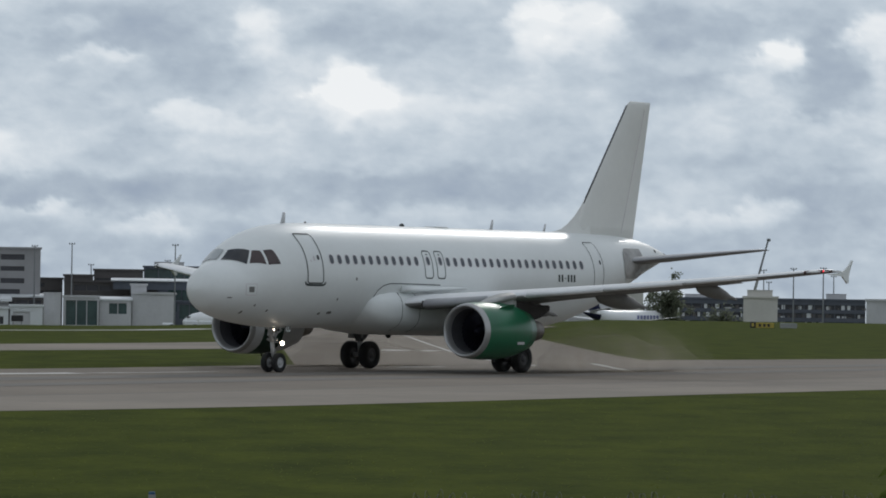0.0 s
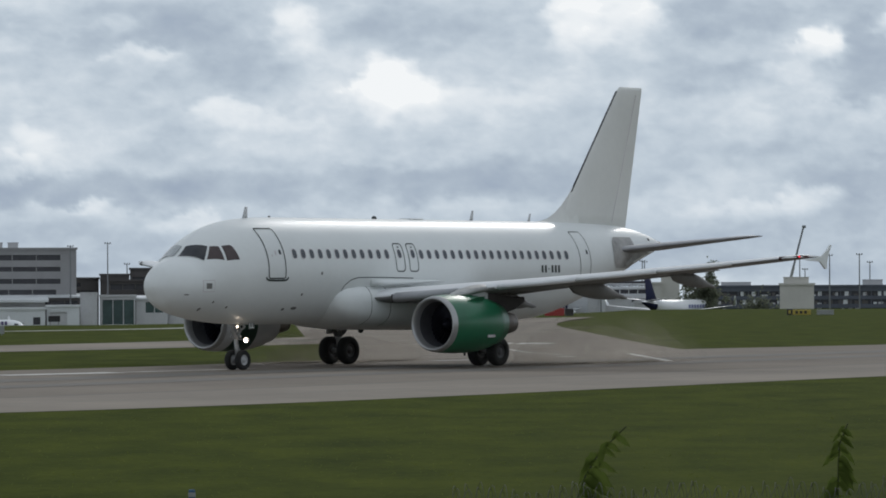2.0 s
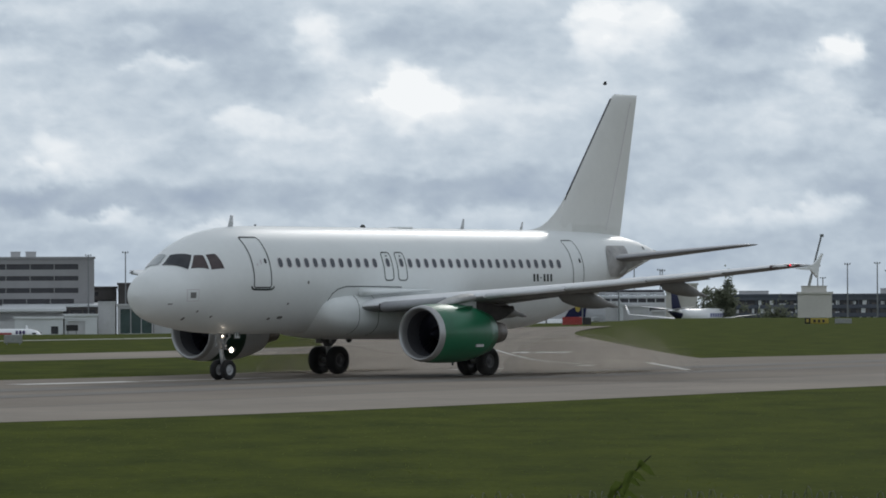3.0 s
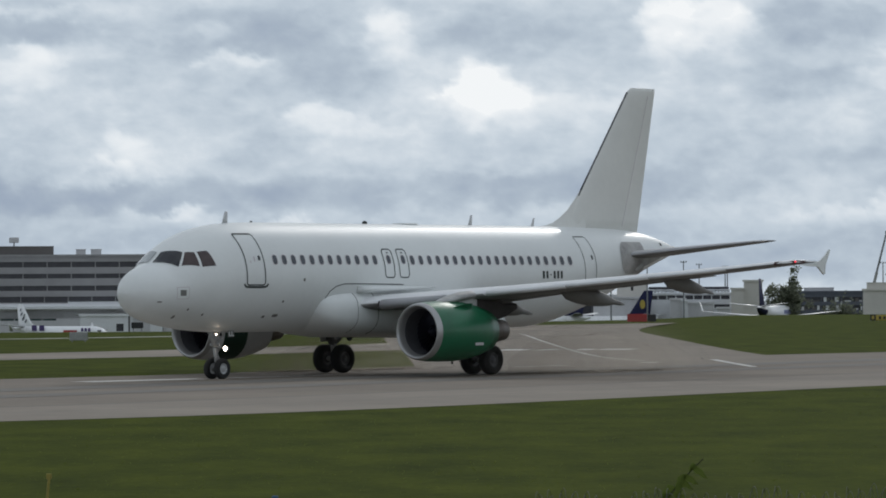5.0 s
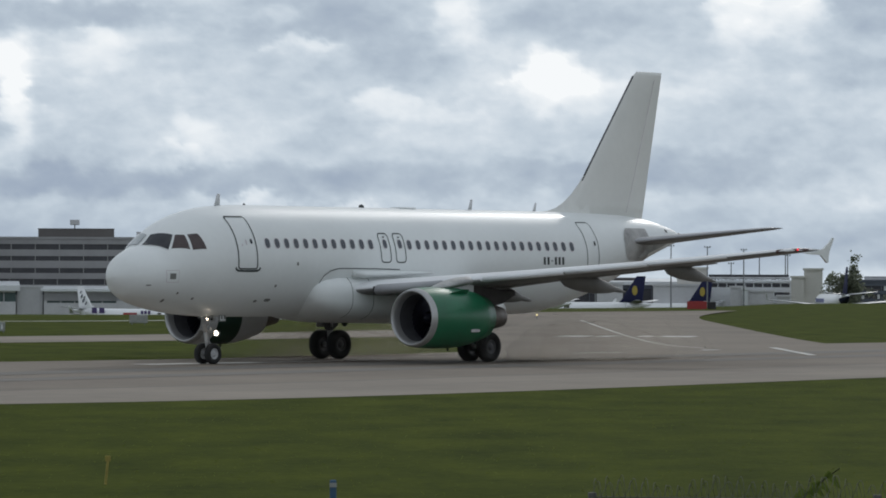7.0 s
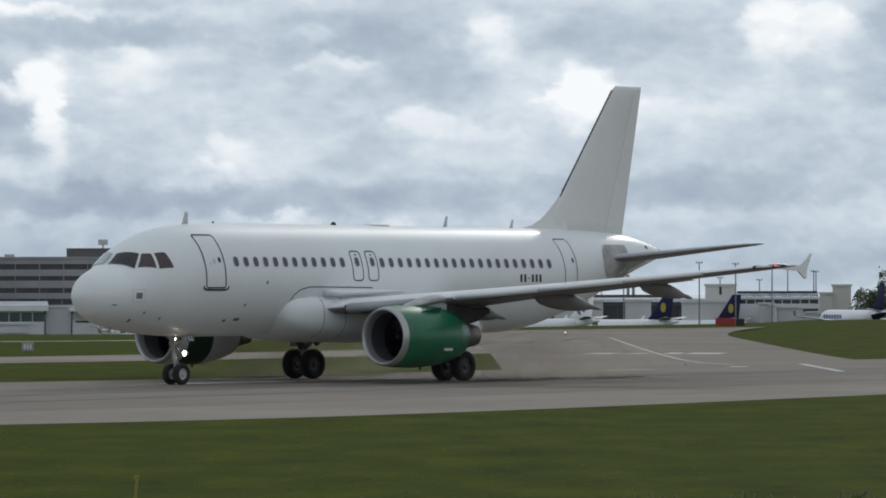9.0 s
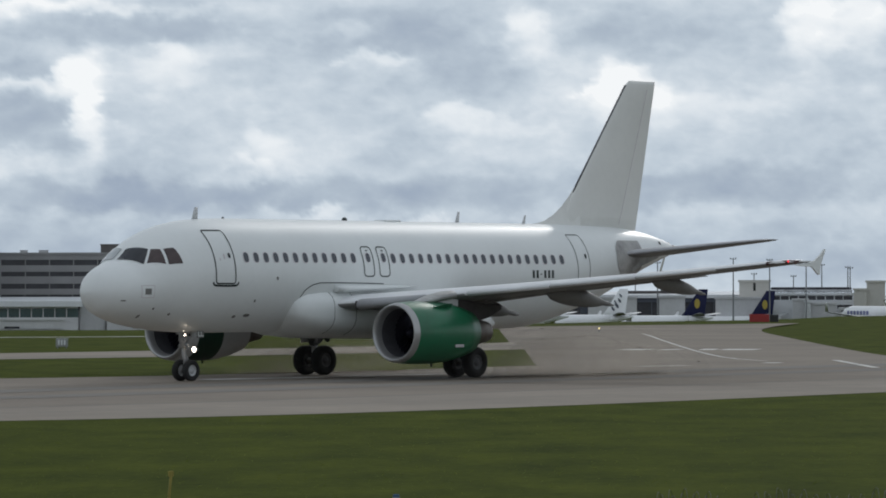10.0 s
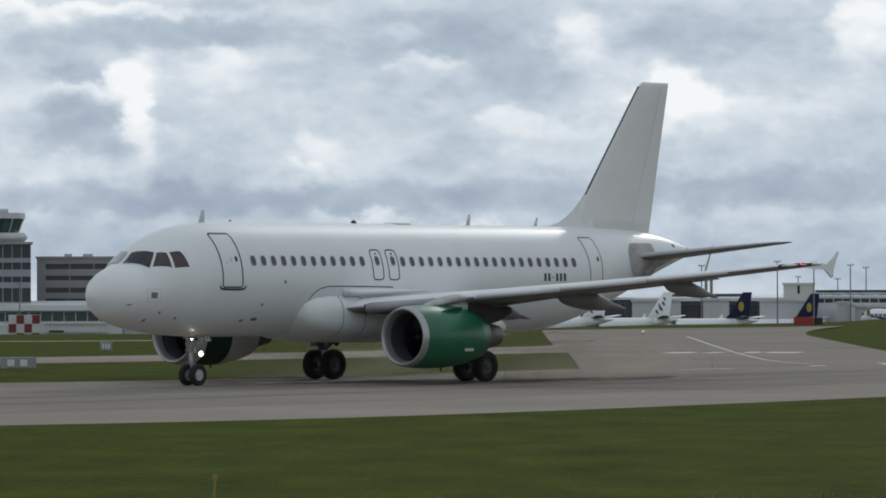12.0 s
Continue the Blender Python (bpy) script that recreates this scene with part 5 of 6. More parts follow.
        bm = bmesh.new()
        bevel_box(bm, -L / 2, L / 2, 0, 2, 1.0, 3.0 if az > 2.7 else 3.6, 0.3)
        part("body", bm, ROOFWHITE, van)
        bm = bmesh.new()
        bevel_box(bm, L * 0.2, L * 0.47, -0.02, 0.1, 2.0, 2.7, 0.02)
        part("window", bm, STRIPGLASS, van)
        for x in (-L * 0.3, L * 0.3):
            for y in (0.1, 1.9):
                part("wheel", rod(bmesh.new(), (x, y - 0.12, 0.45), (x, y + 0.12, 0.45), 0.45, seg=14), TYRE, van)
        part("underbody", bevel_box(bmesh.new(), -L * 0.45, L * 0.45, 0.2, 1.8, 0.4, 1.05), BLACKP, van)

    # floodlight masts
    for az, top, d in ((4.56, 13.5, 1044), (4.06, 14.2, 1044), (3.80, 9.4, 1100), (2.77, 10.8, 1110), (2.67, 14.0, 1020), (8.60, 6.3, 1000), (-5.28, 10.5, 1110), (-5.35, 7.4, 1115), (-5.68, 10.5, 1035), (-6.08, 10.7, 1035), (-6.22, 9.2, 1120), (-3.19, 9.5, 1110), (-1.62, 11.4, 1035), (-2.11, 11.1, 1035), (-2.43, 7.4, 1110), (-2.60, 10.5, 1035), (-2.81, 10.3, 1110), (-3.16, 9.7, 1112), (-0.60, 10.5, 1040), (-0.3, 5.5, 1100), (-1.9, 8.0, 1115)):
        ob = empty("floodlight_mast", site(az, d, APRON), "tall thin apron floodlight mast", "lamp mast", "floodlight masts")
        hh = top - APRON
        bm = bmesh.new()
        rod(bm, (0, 0, 0), (0, 0, hh - 0.3), 0.24, 0.12, seg=8)
        part("pole", bm, MAST, ob)
        bm = bmesh.new()
        bevel_box(bm, -0.75, 0.75, -0.1, 0.1, hh - 0.72, hh - 0.6)
        part("crossbar", bm, MAST, ob)
        for x in (-0.62, 0.0, 0.62):
            bm = bmesh.new()
            bevel_box(bm, x - 0.15, x + 0.15, -0.2, 0.2, hh - 0.6, hh - 0.3, 0.05)
            part("floodlight", bm, MAST, ob)
    # two mobile cranes beyond the buildings
    cr = empty("crane", site(-4.98, 1010, APRON), "mobile crane with a long raised boom", "crane")
    dx = 1010 * math.radians(0.35)
    bm = bmesh.new()
    rod(bm, (0, 0, 1.5), (dx * 0.62, 0, 16.8), 0.42, 0.34, seg=6)
    part("boom", bm, SIGNGREY, cr)
    bm = bmesh.new()
    rod(bm, (dx * 0.6, 0, 16.4), (dx, 0, 26.1), 0.26, 0.2, seg=6)
    part("boom_tip", bm, MAST, cr)
    bm = bmesh.new()
    bevel_box(bm, dx - 0.3, dx + 0.6, -0.3, 0.3, 25.9, 26.6, 0.1)
    part("boom_head", bm, MAST, cr)
    bm = bmesh.new()
    bevel_box(bm, -4, 4, -1.2, 1.2, 0.6, 2.2, 0.2)
    part("carrier", bm, YELLOW, cr)
    cr = empty("crane", site(-0.69, 1120, APRON), "pale tower of a far crane with a raised jib", "crane")
    bm = bmesh.new()
    rod(bm, (-0.6, 0, 0), (-0.6, 0, 18), 0.45, seg=6)
    rod(bm, (0.8, 0, 0), (0.8, 0, 17), 0.45, seg=6)
    part("tower", bm, SIGNGREY, cr)
    bm = bmesh.new()
    rod(bm, (-1.3, 0, 17), (1.2, 0, 25.5), 0.32, 0.22, seg=6)
    part("jib", bm, BEIGE, cr)


far_airport()


# ---- small jets on the apron ----
def apron_jet(name, length, label, fin_mat, mark_mat=None, tail_mat=None):
    """A slim twin jet, x aft from the nose, wheels on the ground."""
    k = length / 37.0
    jet = empty(name, pose(0, 0, 0), label, "airplane", "jets on the apron")
    prof = [(0, 0.02, 2.6), (0.3, 0.5, 2.65), (1.2, 1.1, 2.85), (2.6, 1.6, 3.1), (4.5, 1.88, 3.25), (7, 1.9, 3.25), (24, 1.9, 3.25), (27, 1.75, 3.45), (31, 1.2, 3.95), (34, 0.7, 4.35), (36.6, 0.25, 4.65), (37, 0.05, 4.7)]
    rings = [[(x * k, r * k * math.cos(2 * math.pi * q / 24), (z + r * math.sin(2 * math.pi * q / 24)) * k) for q in range(24)] for x, r, z in prof]
    v, fs = loft(rings[:9])
    make("fuselage", v, fs, JETWHITE, jet)
    v, fs = loft(rings[8:])
    make("tail_cone", v, fs, JETWHITE, jet)
    if tail_mat:
        # painted lower half of the rear body
        v, fs = [], []
        for x, r, z in [(20.0, 1.9, 3.25)] + prof[8:]:
            low = 40 + 6.5 * min(max(x - 20, 0), 9)   # the paint climbs towards the fin
            for q in range(17):
                a = radians(-90 - low + 2 * low * q / 16)
                v.append((x * k, (r + 0.03) * k * math.cos(a), (z + (r + 0.03) * math.sin(a)) * k))
        n = len(v) // 17
        fs = [(i * 17 + q, i * 17 + q + 1, (i + 1) * 17 + q + 1, (i + 1) * 17 + q) for i in range(n - 1) for q in range(16)]
        make("tail_paint", v, fs, tail_mat, jet, "navy blue painted rear underside")
    st = [(0, 28.3 * k, 4.6 * k, 6.2 * k, 0.09), (0, 29.6 * k, 6.0 * k, 5.2 * k, 0.09), (0, 33.2 * k, 11.4 * k, 2.3 * k, 0.08)]
    fin = surface("tail_fin", st, fin_mat, jet, "", True)
    if mark_mat:
        for s in (-1, 1):
            bm = bmesh.new()
            if mark_mat is PURPLE:
                for px, pz, pr in ((31.6, 6.6, 0.5), (32.6, 7.4, 0.6), (33.3, 8.6, 0.5), (33.6, 9.8, 0.4), (32.2, 8.3, 0.35)):
                    bmesh.ops.create_circle(bm, cap_ends=True, segments=10, radius=pr * k, matrix=Matrix.Translation((px * k, s * 0.36 * k, pz * k)) @ pose(0, 0, 0, 90, 0, 0) @ pose(0, 0, 0, 0, 0, 35) @ Matrix.Diagonal((0.55, 1.3, 1, 1)))
                part("tail_emblem", bm, SLATE, fin)
                continue
            bmesh.ops.create_circle(bm, cap_ends=True, segments=18, radius=(0.85 if mark_mat is YELLOW else 0.8) * k, matrix=Matrix.Translation((32.9 * k, s * 0.34 * k, 8.0 * k)) @ pose(0, 0, 0, 90) @ Matrix.Diagonal((0.8, 1.35, 1, 1)))
            part("tail_emblem", bm, mark_mat, fin)
    for s in (-1, 1):
        surface("wing", [(1.5 * k, 12.5 * k, 2.2 * k, 7 * k, 0.12), (6 * k, 15.2 * k, 2.7 * k, 4.2 * k, 0.11), (16.5 * k, 20.6 * k, 3.8 * k, 1.5 * k, 0.1)], WING_GREY, jet, side=s)
        surface("winglet", [(16.4 * k, 20.6 * k, 3.8 * k, 1.5 * k, 0.08), (16.9 * k, 21.8 * k, 6.0 * k, 0.6 * k, 0.08)], JETWHITE, jet, side=s)
        surface("tailplane", [(0.5 * k, 31.5 * k, 5.0 * k, 3.6 * k, 0.09), (6.8 * k, 35.2 * k, 5.7 * k, 1.4 * k, 0.09)], WING_GREY, jet, side=s)
        lathe("engine", [(0, 0.75 * k), (0.1 * k, 0.92 * k), (1 * k, 1.02 * k), (2.4 * k, 0.9 * k), (3.4 * k, 0.62 * k), (3.4 * k, 0.3 * k)], (12.6 * k, s * 4.9 * k, 1.45 * k), JETWHITE, jet, seg=20)
        bm = bmesh.new()
        bevel_box(bm, 13 * k, 16 * k, s * 4.9 * k - 0.1, s * 4.9 * k + 0.1, 2.2 * k, 2.9 * k)
        part("pylon", bm, WING_GREY, jet)
        bm = bmesh.new()
        rod(bm, (18 * k, s * 2.8 * k, 0.55 * k), (18 * k, s * 2.8 * k, 2.4 * k), 0.16, seg=8)
        rod(bm, (18 * k, s * 2.8 * k - 0.5, 0.55 * k), (18 * k, s * 2.8 * k + 0.5, 0.55 * k), 0.55 * k, seg=16)
        part("main_gear", bm, TYRE, jet)
        bm = bmesh.new()
        bevel_box(bm, 1.6 * k, 2.6 * k, s * 1.15 * k - 0.25, s * 1.15 * k + 0.32, 3.7 * k, 4.1 * k, 0.05)
        part("cockpit_window", bm, STRIPGLASS, jet)
    bm = bmesh.new()
    rod(bm, (4.2 * k, 0, 0.4 * k), (4.2 * k, 0, 1.8 * k), 0.12, seg=8)
    rod(bm, (4.2 * k, -0.35, 0.4 * k), (4.2 * k, 0.35, 0.4 * k), 0.4 * k, seg=14)
    part("nose_gear", bm, TYRE, jet)
    return jet


def tail_at(jet, az, d, z, aft, length, k_tail=0.93):
    """Stands the jet so that its fin is on the bearing az; aft: world angle of the tail direction."""
    a = radians(az)
    tx, ty = -d * math.sin(a), d * math.cos(a)
    c, s = math.cos(radians(aft)), math.sin(radians(aft))
    jet.matrix_basis = pose(tx - c * length * k_tail, ty - s * length * k_tail, z, 0, 0, aft)
    return jet


def lettering(jet, length, mat, x0, n, step, side, z0, z1):
    k = length / 37.0
    for i in range(n):
        bm = bmesh.new()
        x = x0 + i * step
        bevel_box(bm, x, x + step * 0.66, side * 1.92 * k - 0.04, side * 1.92 * k + 0.04, z0, z1, 0.02)
        part("marking_bar", bm, mat, jet)


j = tail_at(apron_jet("jet", 35, "white regional jet with a patterned tail on the apron", JETWHITE, PURPLE), 0.73, 940, -7.0, -20, 35)
j = tail_at(apron_jet("jet", 35, "white regional jet with a patterned tail on the apron", JETWHITE, PURPLE), -0.15, 975, -7.3, -20, 35)
j = tail_at(apron_jet("jet", 37, "white jet with a navy tail and yellow emblem", NAVY, YELLOW), -1.22, 1010, -8.0, -20, 37)
j = tail_at(apron_jet("jet", 37, "white jet with a navy tail and yellow emblem", NAVY, YELLOW), -2.13, 1045, -8.4, -20, 37)
j = tail_at(apron_jet("jet", 30, "white and purple regional jet parked at the pier", JETWHITE, PURPLE), 6.36, 985, -8.6, 142, 30)
lettering(j, 30, PURPLE, 18.5, 2, 2.4, 1, 3.1, 4.4)
lettering(j, 30, PURPLE, 4.0, 3, 1.1, 1, 3.0, 3.8)
lettering(j, 30, RED, 8.2, 1, 6.5, 1, 2.2, 3.3)
taxiing_jet = apron_jet("taxiing_jet", 37, "white and navy jet turning on the far apron", NAVY, None, NAVY)
LETTERS = material("faded_blue_letters", (0.20, 0.22, 0.40), 0.6, vary=0.2)
lettering(taxiing_jet, 37, LETTERS, 5.5, 7, 1.5, -1, 3.1, 4.0)
lettering(taxiing_jet, 37, LETTERS, 5.5, 7, 1.5, 1, 3.1, 4.0)


# ---- signs, stakes and lights on the grass ----
def sign(az, d, w, h, z, mat, label, marks=0, mark_mat=None, mats=None):
    ob = empty("taxiway_sign", site(az, d, level(0, d)), label, "sign")
    bm = bmesh.new()
    bevel_box(bm, -w / 2, w / 2, 0, 0.22, z, z + h, 0.03)
    part("board", bm, mat, ob)
    for x in (-w * 0.35, w * 0.35):
        bm = bmesh.new()
        bevel_box(bm, x - 0.04, x + 0.04, 0.06, 0.14, -0.1, z + 0.02)
        part("leg", bm, MAST, ob)
    for i in range(marks):
        bm = bmesh.new()
        x = -w * 0.36 + w * 0.72 * (i + 0.15) / marks
        bevel_box(bm, x, x + w * 0.72 / marks * 0.55, -0.02, 0.01, z + h * 0.22, z + h * 0.78)
        part("marking_bar", bm, mark_mat, ob)
    return ob


sign(-1.97, 425, 1.98, 0.78, 0.04, RED, "red mandatory taxiway sign on the grass")
sign(-2.17, 426, 0.86, 0.72, 0.04, BLACKP, "black location sign beside a red sign")
sign(-5.30, 425, 1.85, 0.52, 0.06, YELLOW, "yellow direction sign on the grass", 3, BLACKP)
sign(-5.145, 425, 0.6, 0.6, 0.06, BLACKP, "black location sign beside a yellow sign", 1, YELLOW)
sign(-5.62, 425, 1.7, 0.5, 0.06, SIGNGREY, "grey back of a taxiway sign")
sign(5.57, 280, 1.2, 0.55, 0.1, SIGNGREY, "grey back of a taxiway sign in grass")
sign(7.44, 240, 0.68, 0.5, 0.08, SIGNGREY, "small grey taxiway sign with pale marks", 3, ROOFWHITE)
sign(8.62, 184, 1.55, 0.5, 0.06, SIGNGREY, "grey and white board sign in grass", 2, ROOFWHITE)
sign(4.78, 355, 1.0, 0.5, 0.25, BLACKP, "dark sign board on the far grass")
for az, d in ((0.19, 325),):
    ob = empty("taxiway_light", site(az, d, 0.03), "small glowing yellow taxiway light", "light")
    bm = bmesh.new()
    rod(bm, (0, 0, 0), (0, 0, 0.22), 0.05, seg=8)
    part("stem", bm, MAST, ob)
    bm = bmesh.new()
    bmesh.ops.create_uvsphere(bm, u_segments=10, v_segments=8, radius=0.06, matrix=Matrix.Translation((0, 0, 0.28)))
    part("lens", bm, glowing("taxiway_lamp_glow", (1.0, 0.8, 0.35), 1.2), ob, "", True)

post = empty("marker_post", site(2.937, 58, 0), "short blue plastic marker post in grass", "marker post")
bm = bmesh.new()
bevel_box(bm, -0.045, 0.045, -0.03, 0.03, -0.1, 0.46, 0.012)
part("stake", bm, material("blue_plastic", (0.035, 0.10, 0.19), 0.5, vary=0.3), post)
bm = bmesh.new()
bevel_box(bm, -0.05, 0.05, -0.036, -0.031, 0.36, 0.42)
part("reflector", bm, SIGNGREY, post)
STAKE = material("weathered_yellow_stake", (0.33, 0.27, 0.06), 0.7, vary=0.4, scale=8)
post = empty("marker_post", site(6.015, 66, 0), "thin yellow marker stake in grass", "marker post")
bm = bmesh.new()
rod(bm, (0, 0, -0.1), (0.05, 0, 0.42), 0.022, seg=8)
part("stake", bm, STAKE, post)
bm = bmesh.new()
bevel_box(bm, 0.0, 0.09, -0.01, 0.01, 0.36, 0.45, 0.01)
part("flag", bm, STAKE, post)


# ---- grass blades, weeds and fence by the camera ----
BLADE = foliage("grass_blades", (0.19, 0.22, 0.055), (0.13, 0.16, 0.038))


def grass(name, xy, hmin, hmax, label):
    """One sheet of single blades, each a bent triangle pair."""
    rng = np.random.default_rng(7)
    n = len(xy)
    h = rng.uniform(hmin, hmax, n)
    a = rng.uniform(0, 2 * np.pi, n)
    w = rng.uniform(0.003, 0.008, n)
    lean = rng.normal(0, 1.7, (n, 2)) * h[:, None]
    base = np.column_stack([xy, [level(p[0], p[1]) for p in xy]])
    side = np.column_stack([np.cos(a) * w, np.sin(a) * w, np.zeros(n)])
    tip = base + np.column_stack([lean, h])
    mid = base + np.column_stack([lean * 0.35, h * 0.6])
    v = np.stack([base - side, base + side, mid + side * 0.7, tip, mid - side * 0.7], 1).reshape(-1, 3)
    idx = (np.arange(n) * 5)[:, None] + np.array([0, 1, 2, 3, 4])
    me = bpy.data.meshes.new(name)
    me.vertices.add(len(v))
    me.vertices.foreach_set("co", v.ravel())
    me.loops.add(n * 5)
    me.loops.foreach_set("vertex_index", idx.ravel().astype(np.int32))
    me.polygons.add(n)
    me.polygons.foreach_set("loop_start", np.arange(n, dtype=np.int32) * 5)
    me.materials.append(BLADE)
    me.update()
    me.validate()
    return tagged(new(name, me), label, "grass", "", "stuff")


def scatter():
    rng = np.random.default_rng(3)
    n = 9000
    az = np.radians(rng.uniform(-8.2, 10.2, n))
    d = np.sqrt(rng.uniform(52 ** 2, 150 ** 2, n))
    p = np.column_stack([-d * np.sin(az), d * np.cos(az)])
    rim = np.array(NEAR_EDGE)
    keep = p[:, 1] < np.interp(p[:, 0], rim[:, 0], rim[:, 1]) - 0.05 + rng.normal(0, 0.2, n)
    # denser in drifts
    dens = np.array([noise.noise(Vector((x * 0.12, y * 0.05, 2))) for x, y in p])
    keep &= rng.uniform(-0.9, 0.5, n) < dens + 0.25
    return p[keep]


grass("grass", scatter(), 0.015, 0.04, "short mown grass beside the taxiway")


def edge_tufts():
    rng = np.random.default_rng(5)
    pts = []
    for a, b, k in (((-24, 155.3), (-10.2, 171), 350), ((-10.2, 171), (-4.4, 181.2), 200), ((13.6, 210), (60, 264), 300), ((13.4, 214), (12.2, 300), 150), ((-29.5, 198.4), (-5.2, 231.8), 350)):
        u = rng.uniform(0, 1, k)[:, None]
        pts.append(np.array(a) * (1 - u) + np.array(b) * u + rng.normal(0, 0.5, (k, 2)))
    return np.vstack(pts)


grass("verge_grass", edge_tufts(), 0.015, 0.045, "ragged grass verge along the asphalt edges")

LEAF = foliage("weed_leaf", (0.17, 0.22, 0.050), (0.075, 0.105, 0.026))
STEM = material("weed_stem", (0.035, 0.04, 0.014), 0.8, vary=0.3, scale=9, fine=60)


def weed(name, az, d, height, bend, leaves, spread, label, seed):
    rng = random.Random(seed)
    ob = empty(name, site(az, d, 0), label, "plant")

    def spine(u):
        return Vector((bend * u ** 8 + 0.02 * max(0.0, (u - 0.98) / 0.02) ** 2, 0.02 * math.sin(9 * u), height * (u - 0.05 * u ** 6)))
    bm = bmesh.new()
    for i in range(24):
        rod(bm, spine(i / 24), spine((i + 1) / 24 + 0.004), 0.012 * (1 - 0.75 * i / 24), 0.012 * (1 - 0.75 * (i + 1) / 24), seg=6)
    part("stem", bm, STEM, ob)
    for k in range(leaves):   # broad drooping leaves, most of them on the lee side
        u = 1.0 - 0.15 * (k + rng.uniform(0, 0.5)) / leaves
        p, out = spine(u), (1 if rng.random() < 0.78 else -1)
        ln, wd = spread * rng.uniform(0.7, 1.25) * (0.5 + 5.0 * (1 - u)), spread * rng.uniform(0.22, 0.36) * (0.5 + 4.0 * (1 - u))
        dr = Vector((out * rng.uniform(0.55, 1.0), rng.uniform(-0.5, 0.5), rng.uniform(-0.5, 0.2))).normalized()
        sd = dr.cross(Vector((0.15, 1, 0.2 * out))).normalized()
        bm, rows = bmesh.new(), []
        for i in range(7):
            w = i / 6
            c = p + dr * ln * w - Vector((0, 0, ln * 0.75 * w * w))
            half = sd * wd * math.sin(math.pi * min(0.06 + w * 0.94, 1.0)) ** 0.8 * (1 + 0.18 * (-1) ** i)
            rows.append([bm.verts.new(q) for q in (c + half, c - Vector((0, 0.012, 0)), c - half)])
        for r0, r1 in zip(rows, rows[1:]):
            for j in (0, 1):
                bm.faces.new((r0[j], r0[j + 1], r1[j + 1], r1[j]))
        part("leaf", bm, LEAF, ob, "", True)
    return ob


weed_a = weed("tall_weed", -3.6, 20, 2.80, 0.42, 18, 0.12, "tall nodding weed with drooping green leaves", 2)
weed_b = weed("tall_weed", -6.1, 20, 2.85, 0.05, 26, 0.085, "tall leafy weed beside the fence", 6)
weed_c = weed("low_weed", -6.6, 20.4, 2.33, 0.05, 14, 0.08, "short leafy weed beside the fence", 9)

GALV = material("thin_galvanised_wire", (0.13, 0.13, 0.12), 0.6, metal=0.4, vary=0.3)
fence = empty("fence", site(-4.4, 19.4, 0), "wire perimeter fence topped with coiled razor wire", "fence")
bm = bmesh.new()
prev = None
for i in range(1500):
    a = i * 0.40
    x = -1.3 + 2.6 * i / 1500
    r = 0.05 + 0.02 * math.sin(i * 0.13) * math.sin(i * 0.031)
    p = Vector((x + 0.03 * math.sin(a * 0.5), r * math.cos(a), 2.275 + 0.012 * x + 0.02 * math.sin(i * 0.023) + r * math.sin(a)))
    if prev is not None:
        rod(bm, prev, p, 0.0014, seg=3)
    prev = p
part("razor_wire", bm, GALV, fence)
for x in (-1.3, 0.0, 1.3):
    bm = bmesh.new()
    rod(bm, (x, 0, 0), (x, 0, 2.26), 0.02, seg=8)
    part("post", bm, GALV, fence)
for z in (0.3, 1.0, 1.7, 2.24):
    bm = bmesh.new()
    rod(bm, (-1.3, 0, z), (1.3, 0, z), 0.003, seg=4)
    part("line_wire", bm, GALV, fence)

# ---- tree by the garage ----
def build_tree(az, d):
    rng = random.Random(11)
    ob = empty("tree", site(az, d, -9.8), "broad dark green tree beside the garage", "tree")
    bm = bmesh.new()
    rod(bm, (0, 0, -0.3), (0, 0, 5), 0.35, 0.22, seg=8)
    tips = []
    for k in range(14):
        a = rng.uniform(0, 2 * math.pi)
        z0 = rng.uniform(2.5, 5)
        ln = rng.uniform(2.5, 5.0)
        t = Vector((math.cos(a) * ln * 0.8, math.sin(a) * ln * 0.8, z0 + ln * rng.uniform(0.6, 1.6)))
        rod(bm, (0, 0, z0), t, 0.14, 0.04, seg=5)
        tips.append(t)
    part("trunk", bm, BROWN, ob)
    bm = bmesh.new()
    clumps = [(rng.gauss(0, 2.3), rng.gauss(0, 1.8), rng.uniform(4.5, 13.5)) for _ in range(150)] + [(2.6 + rng.gauss(0, 0.5), 0, rng.uniform(9, 17.6)) for _ in range(26)] + [tuple(t) for t in tips]
    for cx, cy, cz in clumps:
        for q in range(27):
            p = Vector((cx + rng.gauss(0, 0.55), cy + rng.gauss(0, 0.55), cz + rng.gauss(0, 0.5)))
            if abs(p.x) > 5.4 - max(0, p.z - 10) * 0.55 and p.x < 1.9:
                continue
            n1 = Vector((rng.uniform(-1, 1), rng.uniform(-1, 1), rng.uniform(-1, 1))).normalized() * 0.36
            n2 = n1.cross(Vector((rng.uniform(-1, 1), 0.3, 1))).normalized() * 0.26
            bm.faces.new([bm.verts.new(p + s) for s in (n1, n2, -n1, -n2)])
    part("crown", bm, CROWN, ob)
    return ob


# Leaf colour is lightened to carry the haze of the distance.
CROWN = foliage("hazed_tree_leaves", (0.28, 0.30, 0.22), (0.17, 0.185, 0.135))
build_tree(-3.93, 1012)
bush = empty("bush", site(-4.72, 1015, -9.9), "dark low bush before the garage", "bush")
bm = bmesh.new()
rng_ = random.Random(5)
